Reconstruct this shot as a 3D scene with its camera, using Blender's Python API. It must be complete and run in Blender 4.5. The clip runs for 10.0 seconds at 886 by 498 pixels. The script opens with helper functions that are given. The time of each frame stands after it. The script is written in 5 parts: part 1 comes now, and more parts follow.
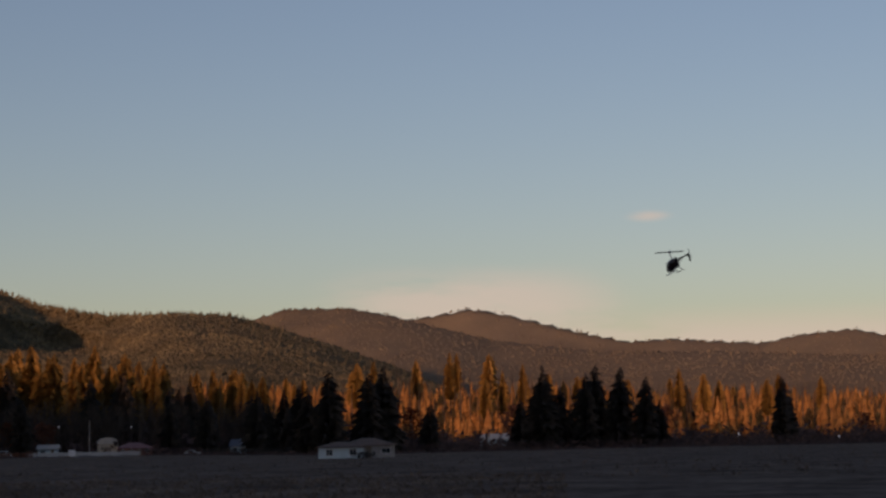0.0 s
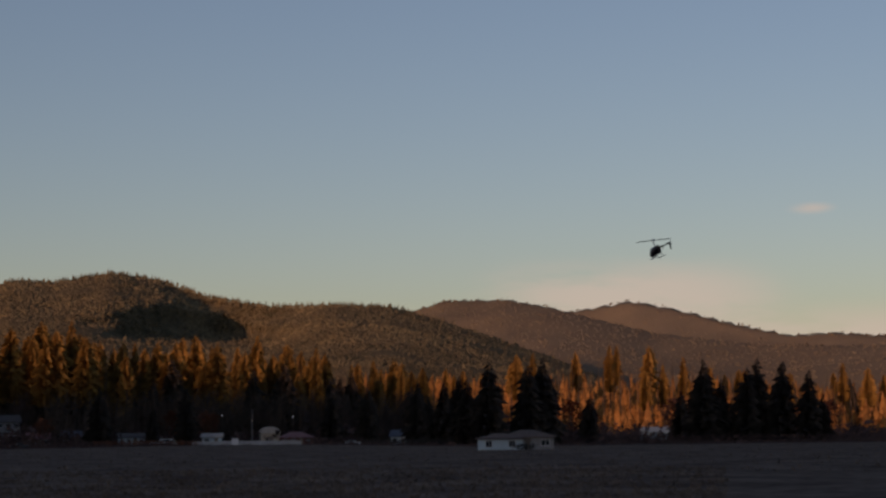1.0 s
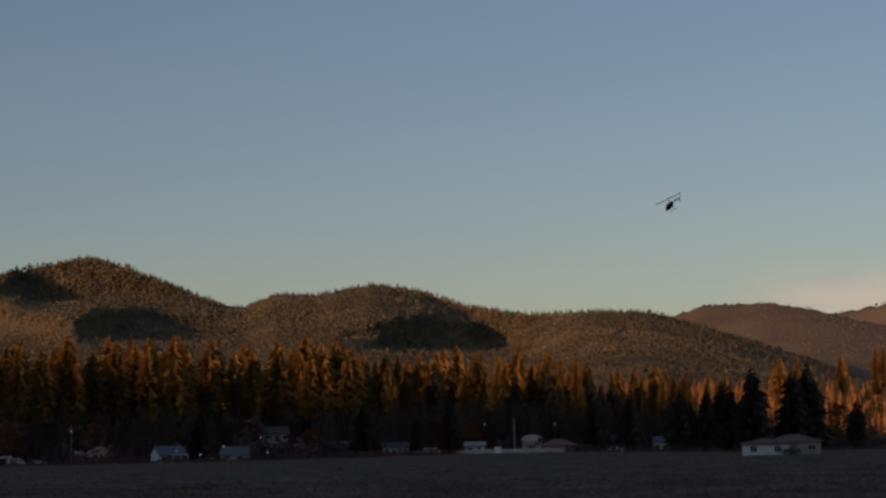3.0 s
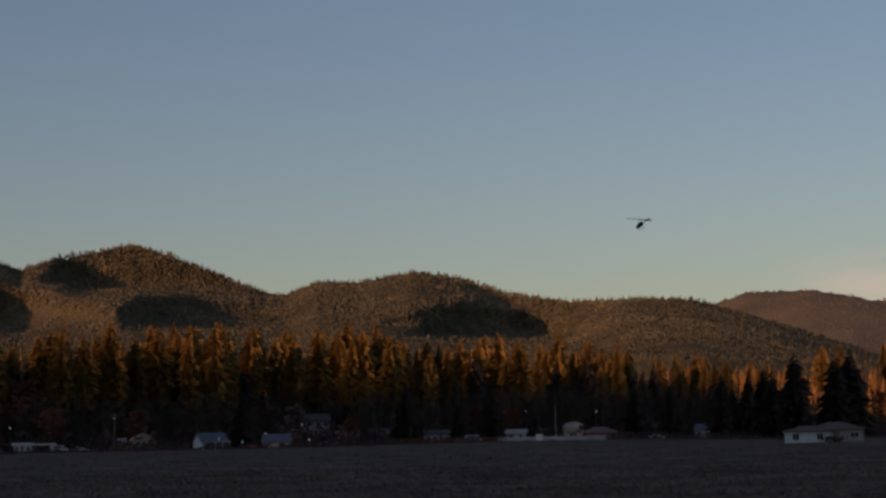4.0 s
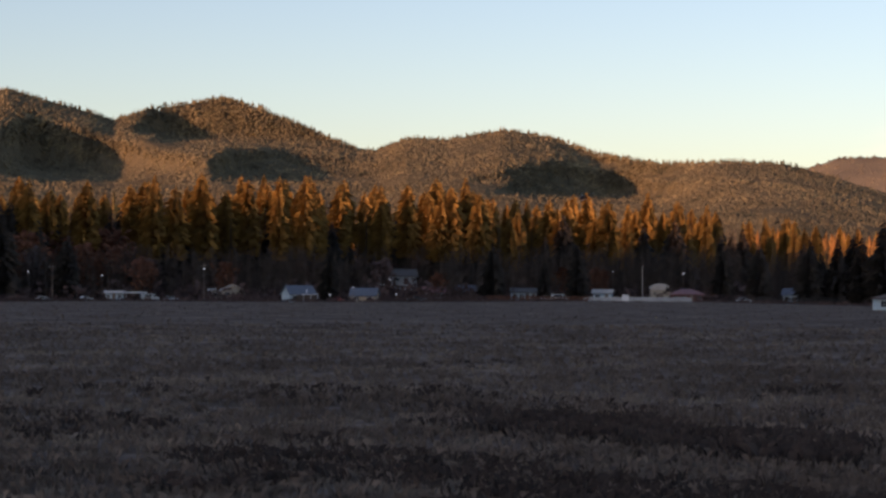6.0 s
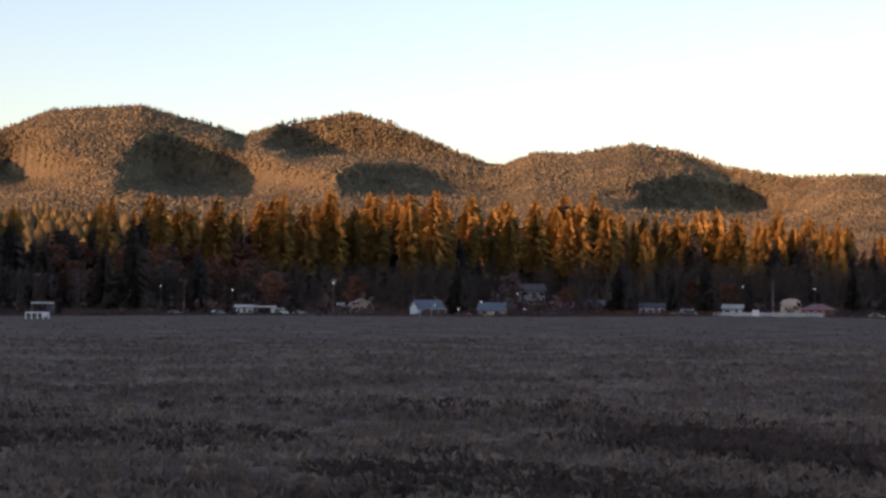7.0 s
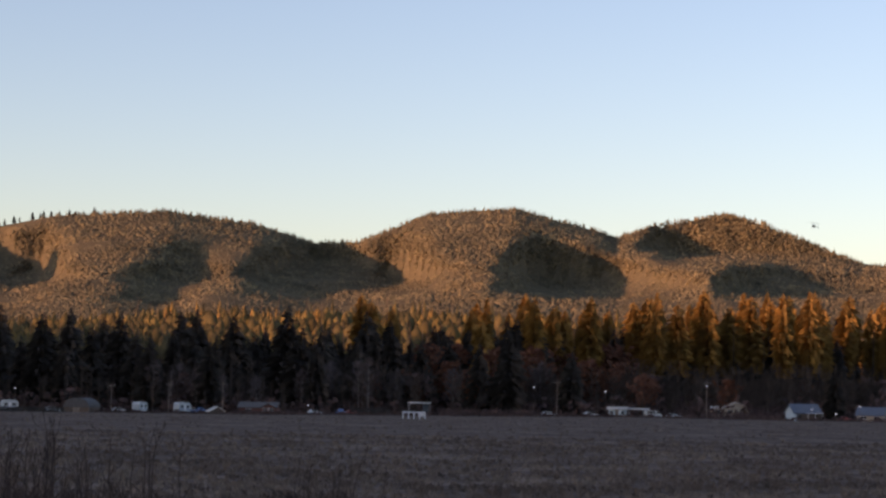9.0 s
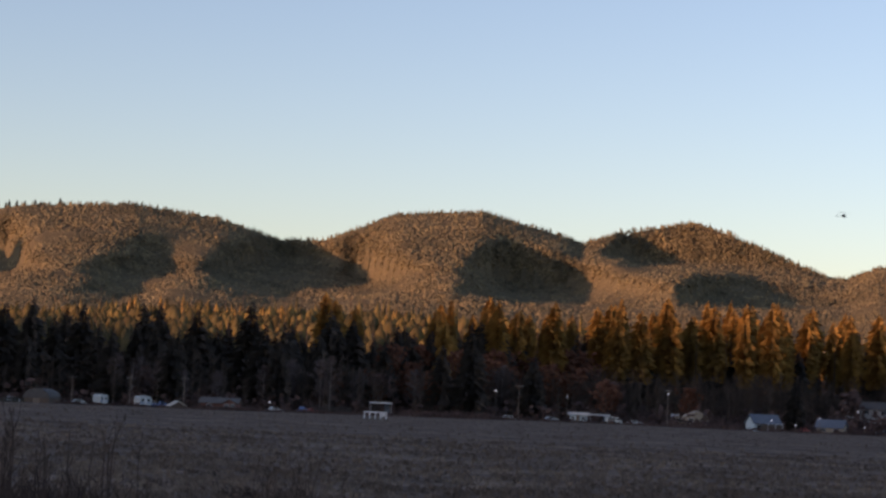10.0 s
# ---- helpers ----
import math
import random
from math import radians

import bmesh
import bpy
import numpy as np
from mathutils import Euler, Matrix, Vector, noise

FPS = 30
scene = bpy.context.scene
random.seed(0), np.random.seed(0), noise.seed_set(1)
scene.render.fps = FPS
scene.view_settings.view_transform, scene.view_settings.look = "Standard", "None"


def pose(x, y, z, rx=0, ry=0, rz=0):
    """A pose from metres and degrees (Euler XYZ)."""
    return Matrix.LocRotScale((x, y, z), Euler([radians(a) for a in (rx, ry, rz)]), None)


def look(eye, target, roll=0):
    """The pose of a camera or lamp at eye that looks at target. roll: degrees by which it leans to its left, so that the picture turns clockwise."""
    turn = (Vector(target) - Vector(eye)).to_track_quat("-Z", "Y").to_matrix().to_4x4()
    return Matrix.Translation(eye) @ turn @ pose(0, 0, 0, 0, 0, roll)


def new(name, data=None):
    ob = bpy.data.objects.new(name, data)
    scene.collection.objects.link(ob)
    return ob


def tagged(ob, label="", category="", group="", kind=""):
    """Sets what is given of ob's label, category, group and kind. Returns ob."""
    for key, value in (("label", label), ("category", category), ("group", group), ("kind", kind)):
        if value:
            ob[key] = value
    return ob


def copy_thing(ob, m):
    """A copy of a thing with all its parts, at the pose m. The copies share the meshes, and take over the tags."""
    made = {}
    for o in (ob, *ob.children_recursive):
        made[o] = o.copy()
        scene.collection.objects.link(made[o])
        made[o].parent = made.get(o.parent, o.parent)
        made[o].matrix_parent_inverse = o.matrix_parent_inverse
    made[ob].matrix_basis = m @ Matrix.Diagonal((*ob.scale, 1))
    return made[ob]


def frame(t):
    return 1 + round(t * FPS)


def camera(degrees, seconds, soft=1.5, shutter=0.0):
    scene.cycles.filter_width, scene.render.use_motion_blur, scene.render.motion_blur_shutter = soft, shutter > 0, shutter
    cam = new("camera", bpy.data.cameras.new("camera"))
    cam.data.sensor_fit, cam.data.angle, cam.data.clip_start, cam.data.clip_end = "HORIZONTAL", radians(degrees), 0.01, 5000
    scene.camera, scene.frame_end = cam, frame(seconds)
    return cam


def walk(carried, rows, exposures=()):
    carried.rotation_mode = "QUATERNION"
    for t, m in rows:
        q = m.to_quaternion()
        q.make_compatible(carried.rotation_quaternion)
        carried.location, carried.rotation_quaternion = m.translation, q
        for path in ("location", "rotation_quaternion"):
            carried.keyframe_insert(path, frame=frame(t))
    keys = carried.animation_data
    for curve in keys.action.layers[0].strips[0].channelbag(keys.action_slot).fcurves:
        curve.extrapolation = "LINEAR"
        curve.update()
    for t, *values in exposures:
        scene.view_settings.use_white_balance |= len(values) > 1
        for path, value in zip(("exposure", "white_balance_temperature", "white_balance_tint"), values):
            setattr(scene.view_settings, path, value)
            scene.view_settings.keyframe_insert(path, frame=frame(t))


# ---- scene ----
# Polar plan: azimuth in degrees from +Y towards +X, distance in metres from where the camera stands.
EYE = Vector((0.0, 0.0, 2.0))


def at(az, d, z=0.0):
    a = radians(az)
    return Vector((math.sin(a) * d, math.cos(a) * d, z))


def aim(az, el, lean):
    """A camera pose at EYE: azimuth, elevation and lean to the right, in degrees."""
    way = at(az, math.cos(radians(el)), math.sin(radians(el)))
    return look(EYE, EYE + way, -lean)


cam = camera(26.35, 10.0, soft=2.7)
PATH = [
    (0.0, 18.47, 5.84, 1.11), (0.5, 16.07, 5.75, 1.43), (1.0, 13.61, 5.66, 0.49), (1.5, 7.29, 5.91, 0.44),
    (1.7, 6.75, 5.6, 0.2), (2.0, 7.59, 6.81, -0.15), (2.2, 7.65, 5.8, 0.5), (2.5, 7.19, 4.62, 1.12), (2.7, 6.19, 5.70, 0.93), (3.8, 5.36, 6.18, 1.45),
    (4.0, 4.54, 5.64, 1.14), (4.5, 2.64, 5.20, 0.37), (5.0, 1.61, 4.15, 0.0), (5.2, 2.16, 3.55, 1.33),
    (6.3, 1.38, 1.08, -1.02), (6.5, 0.44, 1.49, -0.82), (7.0, -2.07, 1.77, -0.43), (7.5, -3.95, 2.46, -0.48),
    (8.0, -6.34, 3.62, -0.46), (8.5, -10.69, 4.51, -0.22), (9.0, -13.37, 4.71, -1.06), (9.5, -16.31, 4.45, -2.79),
    (10.0, -12.34, 4.78, -2.63)]
EXPOSURES = [(0.0, -0.2, 6550, 31), (0.5, -0.36, 6530, 31), (1.0, -0.33, 6500, 31), (2.0, -0.4, 6430, 30), (2.5, -0.36, 6400, 29), (4.0, -0.36, 6400, 28), (4.5, -0.3, 6400, 28), (5.2, -0.02, 6450, 29), (5.6, 0.2, 6500, 30),
             (6.3, 1.4, 6600, 31), (7.5, 1.5, 6800, 34), (8.2, 1.45, 6850, 35), (9.0, 1.25, 6700, 34), (10.0, 1.1, 6550, 32)]
walk(cam, [(t, aim(az, el, lean)) for t, az, el, lean in PATH], EXPOSURES)

# ---- light: low evening sun from behind and to the west ----
SUN_AZ, SUN_EL = -132.3, 7.0
world = bpy.data.worlds.new("evening_sky")
scene.world = world
world.use_nodes = True
wn, wl = world.node_tree.nodes, world.node_tree.links
sky = wn.new("ShaderNodeTexSky")
sky.sky_type, sky.sun_disc = "NISHITA", False
sky.sun_elevation, sky.sun_rotation = radians(SUN_EL), radians(SUN_AZ)
sky.air_density, sky.dust_density, sky.ozone_density = 1.0, 0.75, 1.6
wn["Background"].inputs["Strength"].default_value = 0.12


def sky_math(op, a, b=None):
    node = wn.new("ShaderNodeMath")
    node.operation, node.use_clamp = op, op == "MULTIPLY"
    for i, v in enumerate((a, b)):
        if isinstance(v, (int, float)):
            node.inputs[i].default_value = v
        elif v is not None:
            wl.new(v, node.inputs[i])
    return node.outputs[0]


def sky_span(value, a, b):
    node = wn.new("ShaderNodeMapRange")
    node.interpolation_type = "SMOOTHSTEP"
    node.inputs["From Min"].default_value, node.inputs["From Max"].default_value = a, b
    wl.new(value, node.inputs["Value"])
    return node.outputs[0]


# Thin evening cloud, streaked along the horizon, thickest over the far summits in the north-east
way = wn.new("ShaderNodeTexCoord")
split = wn.new("ShaderNodeSeparateXYZ")
wl.new(way.outputs["Generated"], split.inputs[0])
streak = wn.new("ShaderNodeMapping")
streak.inputs["Scale"].default_value = (9, 9, 42)
wl.new(way.outputs["Generated"], streak.inputs["Vector"])
wisp = wn.new("ShaderNodeTexNoise")
wisp.inputs["Scale"].default_value, wisp.inputs["Detail"].default_value, wisp.inputs["Roughness"].default_value = 1.0, 5, 0.55
wl.new(streak.outputs[0], wisp.inputs["Vector"])
east = wn.new("ShaderNodeVectorMath")
east.operation = "DOT_PRODUCT"
wl.new(way.outputs["Generated"], east.inputs[0])
east.inputs[1].default_value = at(19.2, 1)
heap = sky_math("MULTIPLY", sky_span(east.outputs["Value"], 0.9925, 0.9975), sky_span(split.outputs["Z"], 0.098, 0.078))
band = sky_math("MULTIPLY", sky_span(split.outputs["X"], 0.10, 0.45), sky_span(split.outputs["Z"], 0.072, 0.05))
bank = sky_math("MAXIMUM", heap, band)
veil = sky_math("MULTIPLY", sky_span(wisp.outputs["Fac"], 0.28, 0.52), bank)
# One small wisp stands alone above the bank
off = wn.new("ShaderNodeVectorMath")
off.operation = "SUBTRACT"
wl.new(way.outputs["Generated"], off.inputs[0])
off.inputs[1].default_value = at(24.7, math.cos(radians(6.68)), math.sin(radians(6.68)))
flat = wn.new("ShaderNodeVectorMath")
flat.operation = "MULTIPLY"
wl.new(off.outputs[0], flat.inputs[0])
flat.inputs[1].default_value = (80, 80, 300)
away = wn.new("ShaderNodeVectorMath")
away.operation = "LENGTH"
wl.new(flat.outputs[0], away.inputs[0])
thin = sky_math("MULTIPLY", sky_math("MULTIPLY", sky_span(away.outputs["Value"], 1.25, 0.1), sky_span(wisp.outputs["Fac"], 0.3, 0.6)), 0.7)
cover = sky_math("MAXIMUM", sky_math("MULTIPLY", veil, 0.75), thin)
cloud = wn.new("ShaderNodeMix")
cloud.data_type = "RGBA"
wl.new(cover, cloud.inputs["Factor"])
wl.new(sky.outputs[0], cloud.inputs["A"])
cloud.inputs["B"].default_value = (5.5, 4.9, 3.65, 1)
wl.new(cloud.outputs["Result"], wn["Background"].inputs["Color"])
sun = new("sun", bpy.data.lights.new("sun", "SUN"))
sun.data.energy, sun.data.angle, sun.data.color = 2.75, radians(0.6), (1.0, 0.535, 0.25)
sun.matrix_world = look(at(SUN_AZ, 1000, 1000 * math.tan(radians(SUN_EL))), (0, 0, 0))


# ---- materials ----
def material(name, colours, rough=0.9, scale=1.0, bump=0.3, metal=0.0, vary=0.25, coords="Object", fine=8.0, spec=0.3):
    """A surface of two or three colours mixed by noise at two scales, varied from piece to piece."""
    m = bpy.data.materials.new(name)
    m.use_nodes = True
    n, l = m.node_tree.nodes, m.node_tree.links
    b = n["Principled BSDF"]
    tc = n.new("ShaderNodeTexCoord")
    big = n.new("ShaderNodeTexNoise")
    big.inputs["Scale"].default_value, big.inputs["Detail"].default_value = scale, 4
    small = n.new("ShaderNodeTexNoise")
    small.inputs["Scale"].default_value, small.inputs["Detail"].default_value = scale * fine, 3
    l.new(tc.outputs[coords], big.inputs["Vector"])
    l.new(tc.outputs[coords], small.inputs["Vector"])
    mix = n.new("ShaderNodeMath")
    mix.operation = "MULTIPLY_ADD"
    l.new(small.outputs["Fac"], mix.inputs[0])
    mix.inputs[1].default_value = 0.5
    half = n.new("ShaderNodeMath")
    half.operation = "MULTIPLY"
    half.inputs[1].default_value = 0.5
    l.new(big.outputs["Fac"], half.inputs[0])
    l.new(half.outputs[0], mix.inputs[2])
    ramp = n.new("ShaderNodeValToRGB")
    while len(ramp.color_ramp.elements) < len(colours):
        ramp.color_ramp.elements.new(0.5)
    for i, c in enumerate(colours):
        ramp.color_ramp.elements[i].position = 0.34 + 0.32 * i / max(1, len(colours) - 1)
        ramp.color_ramp.elements[i].color = (*c, 1)
    l.new(mix.outputs[0], ramp.inputs[0])
    info, geo = n.new("ShaderNodeObjectInfo"), n.new("ShaderNodeNewGeometry")
    add = n.new("ShaderNodeMath")
    l.new(info.outputs["Random"], add.inputs[0])
    l.new(geo.outputs["Random Per Island"], add.inputs[1])
    span = n.new("ShaderNodeMapRange")
    span.inputs["From Max"].default_value = 2.0
    span.inputs["To Min"].default_value, span.inputs["To Max"].default_value = 1 - vary, 1 + vary
    l.new(add.outputs[0], span.inputs["Value"])
    hsv = n.new("ShaderNodeHueSaturation")
    l.new(span.outputs[0], hsv.inputs["Value"])
    l.new(ramp.outputs[0], hsv.inputs["Color"])
    l.new(hsv.outputs[0], b.inputs["Base Color"])
    b.inputs["Roughness"].default_value, b.inputs["Metallic"].default_value = rough, metal
    b.inputs["Specular IOR Level"].default_value = spec
    if bump:
        bn = n.new("ShaderNodeBump")
        bn.inputs["Strength"].default_value = bump
        bn.inputs["Distance"].default_value = 0.05 / scale if scale < 1 else 0.02
        l.new(small.outputs["Fac"], bn.inputs["Height"])
        l.new(bn.outputs[0], b.inputs["Normal"])
    return m


GRASS = material("dry_grass", [(0.066, 0.051, 0.042), (0.144, 0.114, 0.095), (0.247, 0.196, 0.159)], scale=0.16, fine=7, bump=0.6, vary=0.0, spec=0.0)
STRAW = material("straw", [(0.084, 0.066, 0.054), (0.154, 0.122, 0.100), (0.257, 0.206, 0.166)], scale=0.16, fine=7, vary=0.22, bump=0, spec=0.0)
WEED = material("dead_weed", [(0.05, 0.039, 0.035), (0.09, 0.068, 0.06)], scale=1, vary=0.3, bump=0, spec=0.0)
WITHERED = material("withered_grass", [(0.05, 0.039, 0.035), (0.095, 0.075, 0.066)], scale=0.5, vary=0.3, bump=0, spec=0.0)
HILL = material("forest_floor", [(0.088, 0.076, 0.050), (0.119, 0.100, 0.063), (0.158, 0.129, 0.078)], scale=0.02, fine=10, bump=0.5, vary=0.0, spec=0.0)
HILL_TREE = material("hill_conifer", [(0.085, 0.078, 0.052), (0.155, 0.131, 0.081), (0.240, 0.191, 0.106)], scale=0.009, fine=5, bump=0, vary=0.3, spec=0.0)
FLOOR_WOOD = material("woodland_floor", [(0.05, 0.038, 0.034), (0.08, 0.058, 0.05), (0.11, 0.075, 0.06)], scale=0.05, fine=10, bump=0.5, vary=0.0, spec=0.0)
# Distance haze is put into this colour: paler and flatter than hill_conifer.
HAZY_FOREST = material("far_conifer", [(0.165, 0.138, 0.102), (0.19, 0.156, 0.112), (0.215, 0.174, 0.122)], scale=0.004, fine=3, bump=0, vary=0.18, spec=0.0)
LAMP = bpy.data.materials.new("yard_light")
LAMP.use_nodes = True
LAMP.node_tree.nodes["Principled BSDF"].inputs["Emission Color"].default_value = (0.85, 0.95, 1.0, 1)
LAMP.node_tree.nodes["Principled BSDF"].inputs["Emission Strength"].default_value = 0.3
BENCH_TREE = material("bench_conifer", [(0.05, 0.045, 0.026), (0.1, 0.08, 0.037), (0.2, 0.14, 0.046)], scale=0.012, fine=4, bump=0, vary=0.5, spec=0.0)
LARCH = material("larch_needles", [(0.2, 0.12, 0.043), (0.355, 0.216, 0.06)], scale=0.25, bump=0, vary=0.35, spec=0.0)
AUTUMN = material("autumn_woods", [(0.25, 0.118, 0.042), (0.38, 0.188, 0.058)], scale=0.05, bump=0, vary=0.4, spec=0.0)
FIR = material("fir_needles", [(0.046, 0.042, 0.039), (0.08, 0.072, 0.064)], scale=0.3, bump=0, vary=0.3, spec=0.0)
RUSSET = material("russet_leaves", [(0.11, 0.05, 0.035), (0.17, 0.08, 0.05)], scale=0.3, bump=0, vary=0.35, spec=0.0)
RUSSET_DARK = material("russet_brush", [(0.06, 0.043, 0.041), (0.11, 0.074, 0.066), (0.15, 0.095, 0.08)], scale=0.05, bump=0, vary=0.4, spec=0.0)
BARE = material("bare_twigs", [(0.08, 0.066, 0.064), (0.14, 0.115, 0.11)], scale=0.5, bump=0, vary=0.3, spec=0.0)
BARK = material("bark", [(0.06, 0.045, 0.035), (0.12, 0.09, 0.07)], scale=2, bump=0.5)
PALE_BARK = material("pale_bark", [(0.14, 0.125, 0.12), (0.24, 0.215, 0.205)], scale=2, bump=0.4)
SIDING_WHITE = material("white_siding", [(0.37, 0.48, 0.53), (0.45, 0.56, 0.61)], rough=0.7, scale=0.6, bump=0.1, vary=0.05)
SIDING_TAN = material("tan_siding", [(0.34, 0.29, 0.22), (0.44, 0.38, 0.3)], rough=0.8, scale=0.6, bump=0.1, vary=0.05)
SIDING_GREY = material("grey_siding", [(0.2, 0.2, 0.2), (0.3, 0.3, 0.3)], rough=0.8, scale=0.6, bump=0.1, vary=0.05)
SIDING_RED = material("barn_red", [(0.12, 0.055, 0.045), (0.17, 0.08, 0.065)], rough=0.8, scale=0.6, bump=0.1, vary=0.05)
SIDING_DARK = material("dark_timber", [(0.07, 0.055, 0.045), (0.13, 0.1, 0.08)], rough=0.9, scale=0.6, bump=0.2, vary=0.1)
ROOF_BROWN = material("brown_shingle", [(0.1, 0.076, 0.064), (0.165, 0.125, 0.105)], scale=1.5, bump=0.4, vary=0.08)
ROOF_DARK = material("dark_shingle", [(0.07, 0.068, 0.07), (0.12, 0.115, 0.11)], scale=1.5, bump=0.4, vary=0.08)
ROOF_BLUE = material("blue_metal_roof", [(0.085, 0.105, 0.135), (0.125, 0.145, 0.18)], rough=0.6, metal=0.0, scale=0.8, bump=0.1, vary=0.05)
ROOF_PALE = material("pale_metal_roof", [(0.4, 0.37, 0.33), (0.52, 0.48, 0.43)], rough=0.5, scale=0.8, bump=0.1, vary=0.05)
ROOF_RED = material("red_metal_roof", [(0.17, 0.08, 0.08), (0.24, 0.12, 0.115)], rough=0.5, scale=0.8, bump=0.1, vary=0.05)
TRIM = material("white_trim", [(0.56, 0.57, 0.58), (0.68, 0.69, 0.7)], rough=0.6, scale=2, bump=0, vary=0.03)
BOARDS = material("weathered_white_boards", [(0.28, 0.3, 0.31), (0.4, 0.41, 0.42)], rough=0.8, scale=0.4, bump=0.2, vary=0.12)
GLASS = material("window_glass", [(0.02, 0.025, 0.03), (0.04, 0.045, 0.05)], rough=0.08, scale=0.5, bump=0, vary=0, spec=0.6)
WOOD = material("grey_wood", [(0.14, 0.11, 0.09), (0.26, 0.21, 0.17)], scale=2, bump=0.4, vary=0.2)
PAINT_WHITE = material("white_paint", [(0.34, 0.38, 0.39), (0.44, 0.48, 0.48)], rough=0.35, scale=0.8, bump=0, vary=0.04, spec=0.5)
PAINT_BLUE = material("blue_paint", [(0.05, 0.12, 0.28), (0.08, 0.17, 0.36)], rough=0.35, scale=0.8, bump=0, vary=0.04, spec=0.5)
PAINT_RED = material("red_paint", [(0.26, 0.05, 0.04), (0.34, 0.08, 0.06)], rough=0.35, scale=0.8, bump=0, vary=0.04, spec=0.5)
PAINT_DARK = material("dark_paint", [(0.03, 0.03, 0.035), (0.05, 0.05, 0.055)], rough=0.35, scale=0.8, bump=0, vary=0.04, spec=0.5)
RUBBER = material("rubber", [(0.02, 0.02, 0.02), (0.035, 0.035, 0.035)], scale=3, bump=0)
STEEL = material("grey_steel", [(0.3, 0.3, 0.31), (0.42, 0.42, 0.43)], rough=0.4, metal=0.7, scale=3, bump=0)
CANOPY = material("black_canopy", [(0.012, 0.010, 0.012), (0.035, 0.02, 0.022)], rough=0.3, scale=6, bump=0, spec=0.5)
CARBON = material("carbon_fibre", [(0.012, 0.012, 0.013), (0.025, 0.025, 0.027)], rough=0.45, scale=20, bump=0)


# ---- mesh helpers ----
def part(name, bm, mat, parent=None, label="", smooth=False):
    """Links a bmesh as one mesh object, under a thing or a part."""
    me = bpy.data.meshes.new(name)
    bm.normal_update()
    bm.to_mesh(me)
    bm.free()
    me.materials.append(mat)
    if smooth:
        me.polygons.foreach_set("use_smooth", [True] * len(me.polygons))
    ob = new(name, me)
    ob.parent = parent
    if label:
        ob["label"] = label
    return ob


def sheet(name, verts, faces, mat, smooth=False):
    """One mesh object from arrays of corners and faces of one size."""
    me = bpy.data.meshes.new(name)
    verts, faces = np.asarray(verts, np.float32), np.asarray(faces, np.int32)
    k = faces.shape[1]
    me.vertices.add(len(verts))
    me.vertices.foreach_set("co", verts.ravel())
    me.loops.add(faces.size)
    me.loops.foreach_set("vertex_index", faces.ravel())
    me.polygons.add(len(faces))
    me.polygons.foreach_set("loop_start", np.arange(0, faces.size, k, dtype=np.int32))
    me.update(calc_edges=True)
    if smooth:
        me.polygons.foreach_set("use_smooth", np.ones(len(faces), bool))
    me.materials.append(mat)
    return new(name, me)


def box(bm, x0, x1, y0, y1, z0, z1, bevel=0.0):
    m = pose((x0 + x1) / 2, (y0 + y1) / 2, (z0 + z1) / 2) @ Matrix.Diagonal((x1 - x0, y1 - y0, z1 - z0, 1))
    made = bmesh.ops.create_cube(bm, size=1, matrix=m)["verts"]
    if bevel:
        edges = list({e for v in made for e in v.link_edges})
        bmesh.ops.bevel(bm, geom=edges, offset=bevel, segments=2, affect="EDGES", profile=0.5)
    return bm


def tube(bm, a, b, r0, r1, n=6):
    """A tapered round bar from a to b."""
    a, b = Vector(a), Vector(b)
    turn = (b - a).to_track_quat("Z", "Y").to_matrix()
    rings = [[bm.verts.new(p + turn @ Vector((math.cos(k * math.tau / n) * r, math.sin(k * math.tau / n) * r, 0))) for k in range(n)]
             for p, r in ((a, r0), (b, r1))]
    for k in range(n):
        bm.faces.new((rings[0][k], rings[0][(k + 1) % n], rings[1][(k + 1) % n], rings[1][k]))
    bm.faces.new(rings[0][::-1])
    bm.faces.new(rings[1])
    return bm


def lathe(bm, rings, n=16, axis="Z", squash=(1, 1)):
    """A closed round body: rings are (place along the axis, radius, offset)."""
    loops = []
    for p, r, off in rings:
        ring = []
        for k in range(n):
            u, v = math.cos(k * math.tau / n) * r * squash[0], math.sin(k * math.tau / n) * r * squash[1] + off
            ring.append(bm.verts.new((u, v, p) if axis == "Z" else (u, p, v)))
        loops.append(ring)
    for a, b in zip(loops, loops[1:]):
        for k in range(n):
            bm.faces.new((a[k], a[(k + 1) % n], b[(k + 1) % n], b[k]))
    bm.faces.new(loops[0][::-1])
    bm.faces.new(loops[-1])
    bmesh.ops.recalc_face_normals(bm, faces=bm.faces)
    return bm


# ---- land ----
def wobble(x, y, size, seed=0.0):
    """Cheap smooth noise of arrays, about -1 to 1."""
    a, b = x / size + seed * 1.7, y / size - seed * 2.3
    return (np.sin(a * 6.1 + 1.3 * np.sin(b * 4.3 + seed)) + np.sin(b * 5.3 + 1.7 * np.sin(a * 3.9 - seed)) + np.sin((a + b) * 3.7 + seed * 5)) / 3


def dip(az, d):
    """How far the field sinks towards its far edge, most in the west."""
    t = np.clip((d - 160) / 340, 0, 1)
    return np.interp(az, [-60, -38, -30, -22, -14, -8, -3, 1, 6, 10, 14.5, 17.5, 24, 40, 60], [0, 1.6, 1.9, 1.8, 1.3, 0.6, 0.7, 0.5, 0, 0.1, 0.9, 0.9, 0.6, 0.4, 0]) * t * t * (3 - 2 * t)


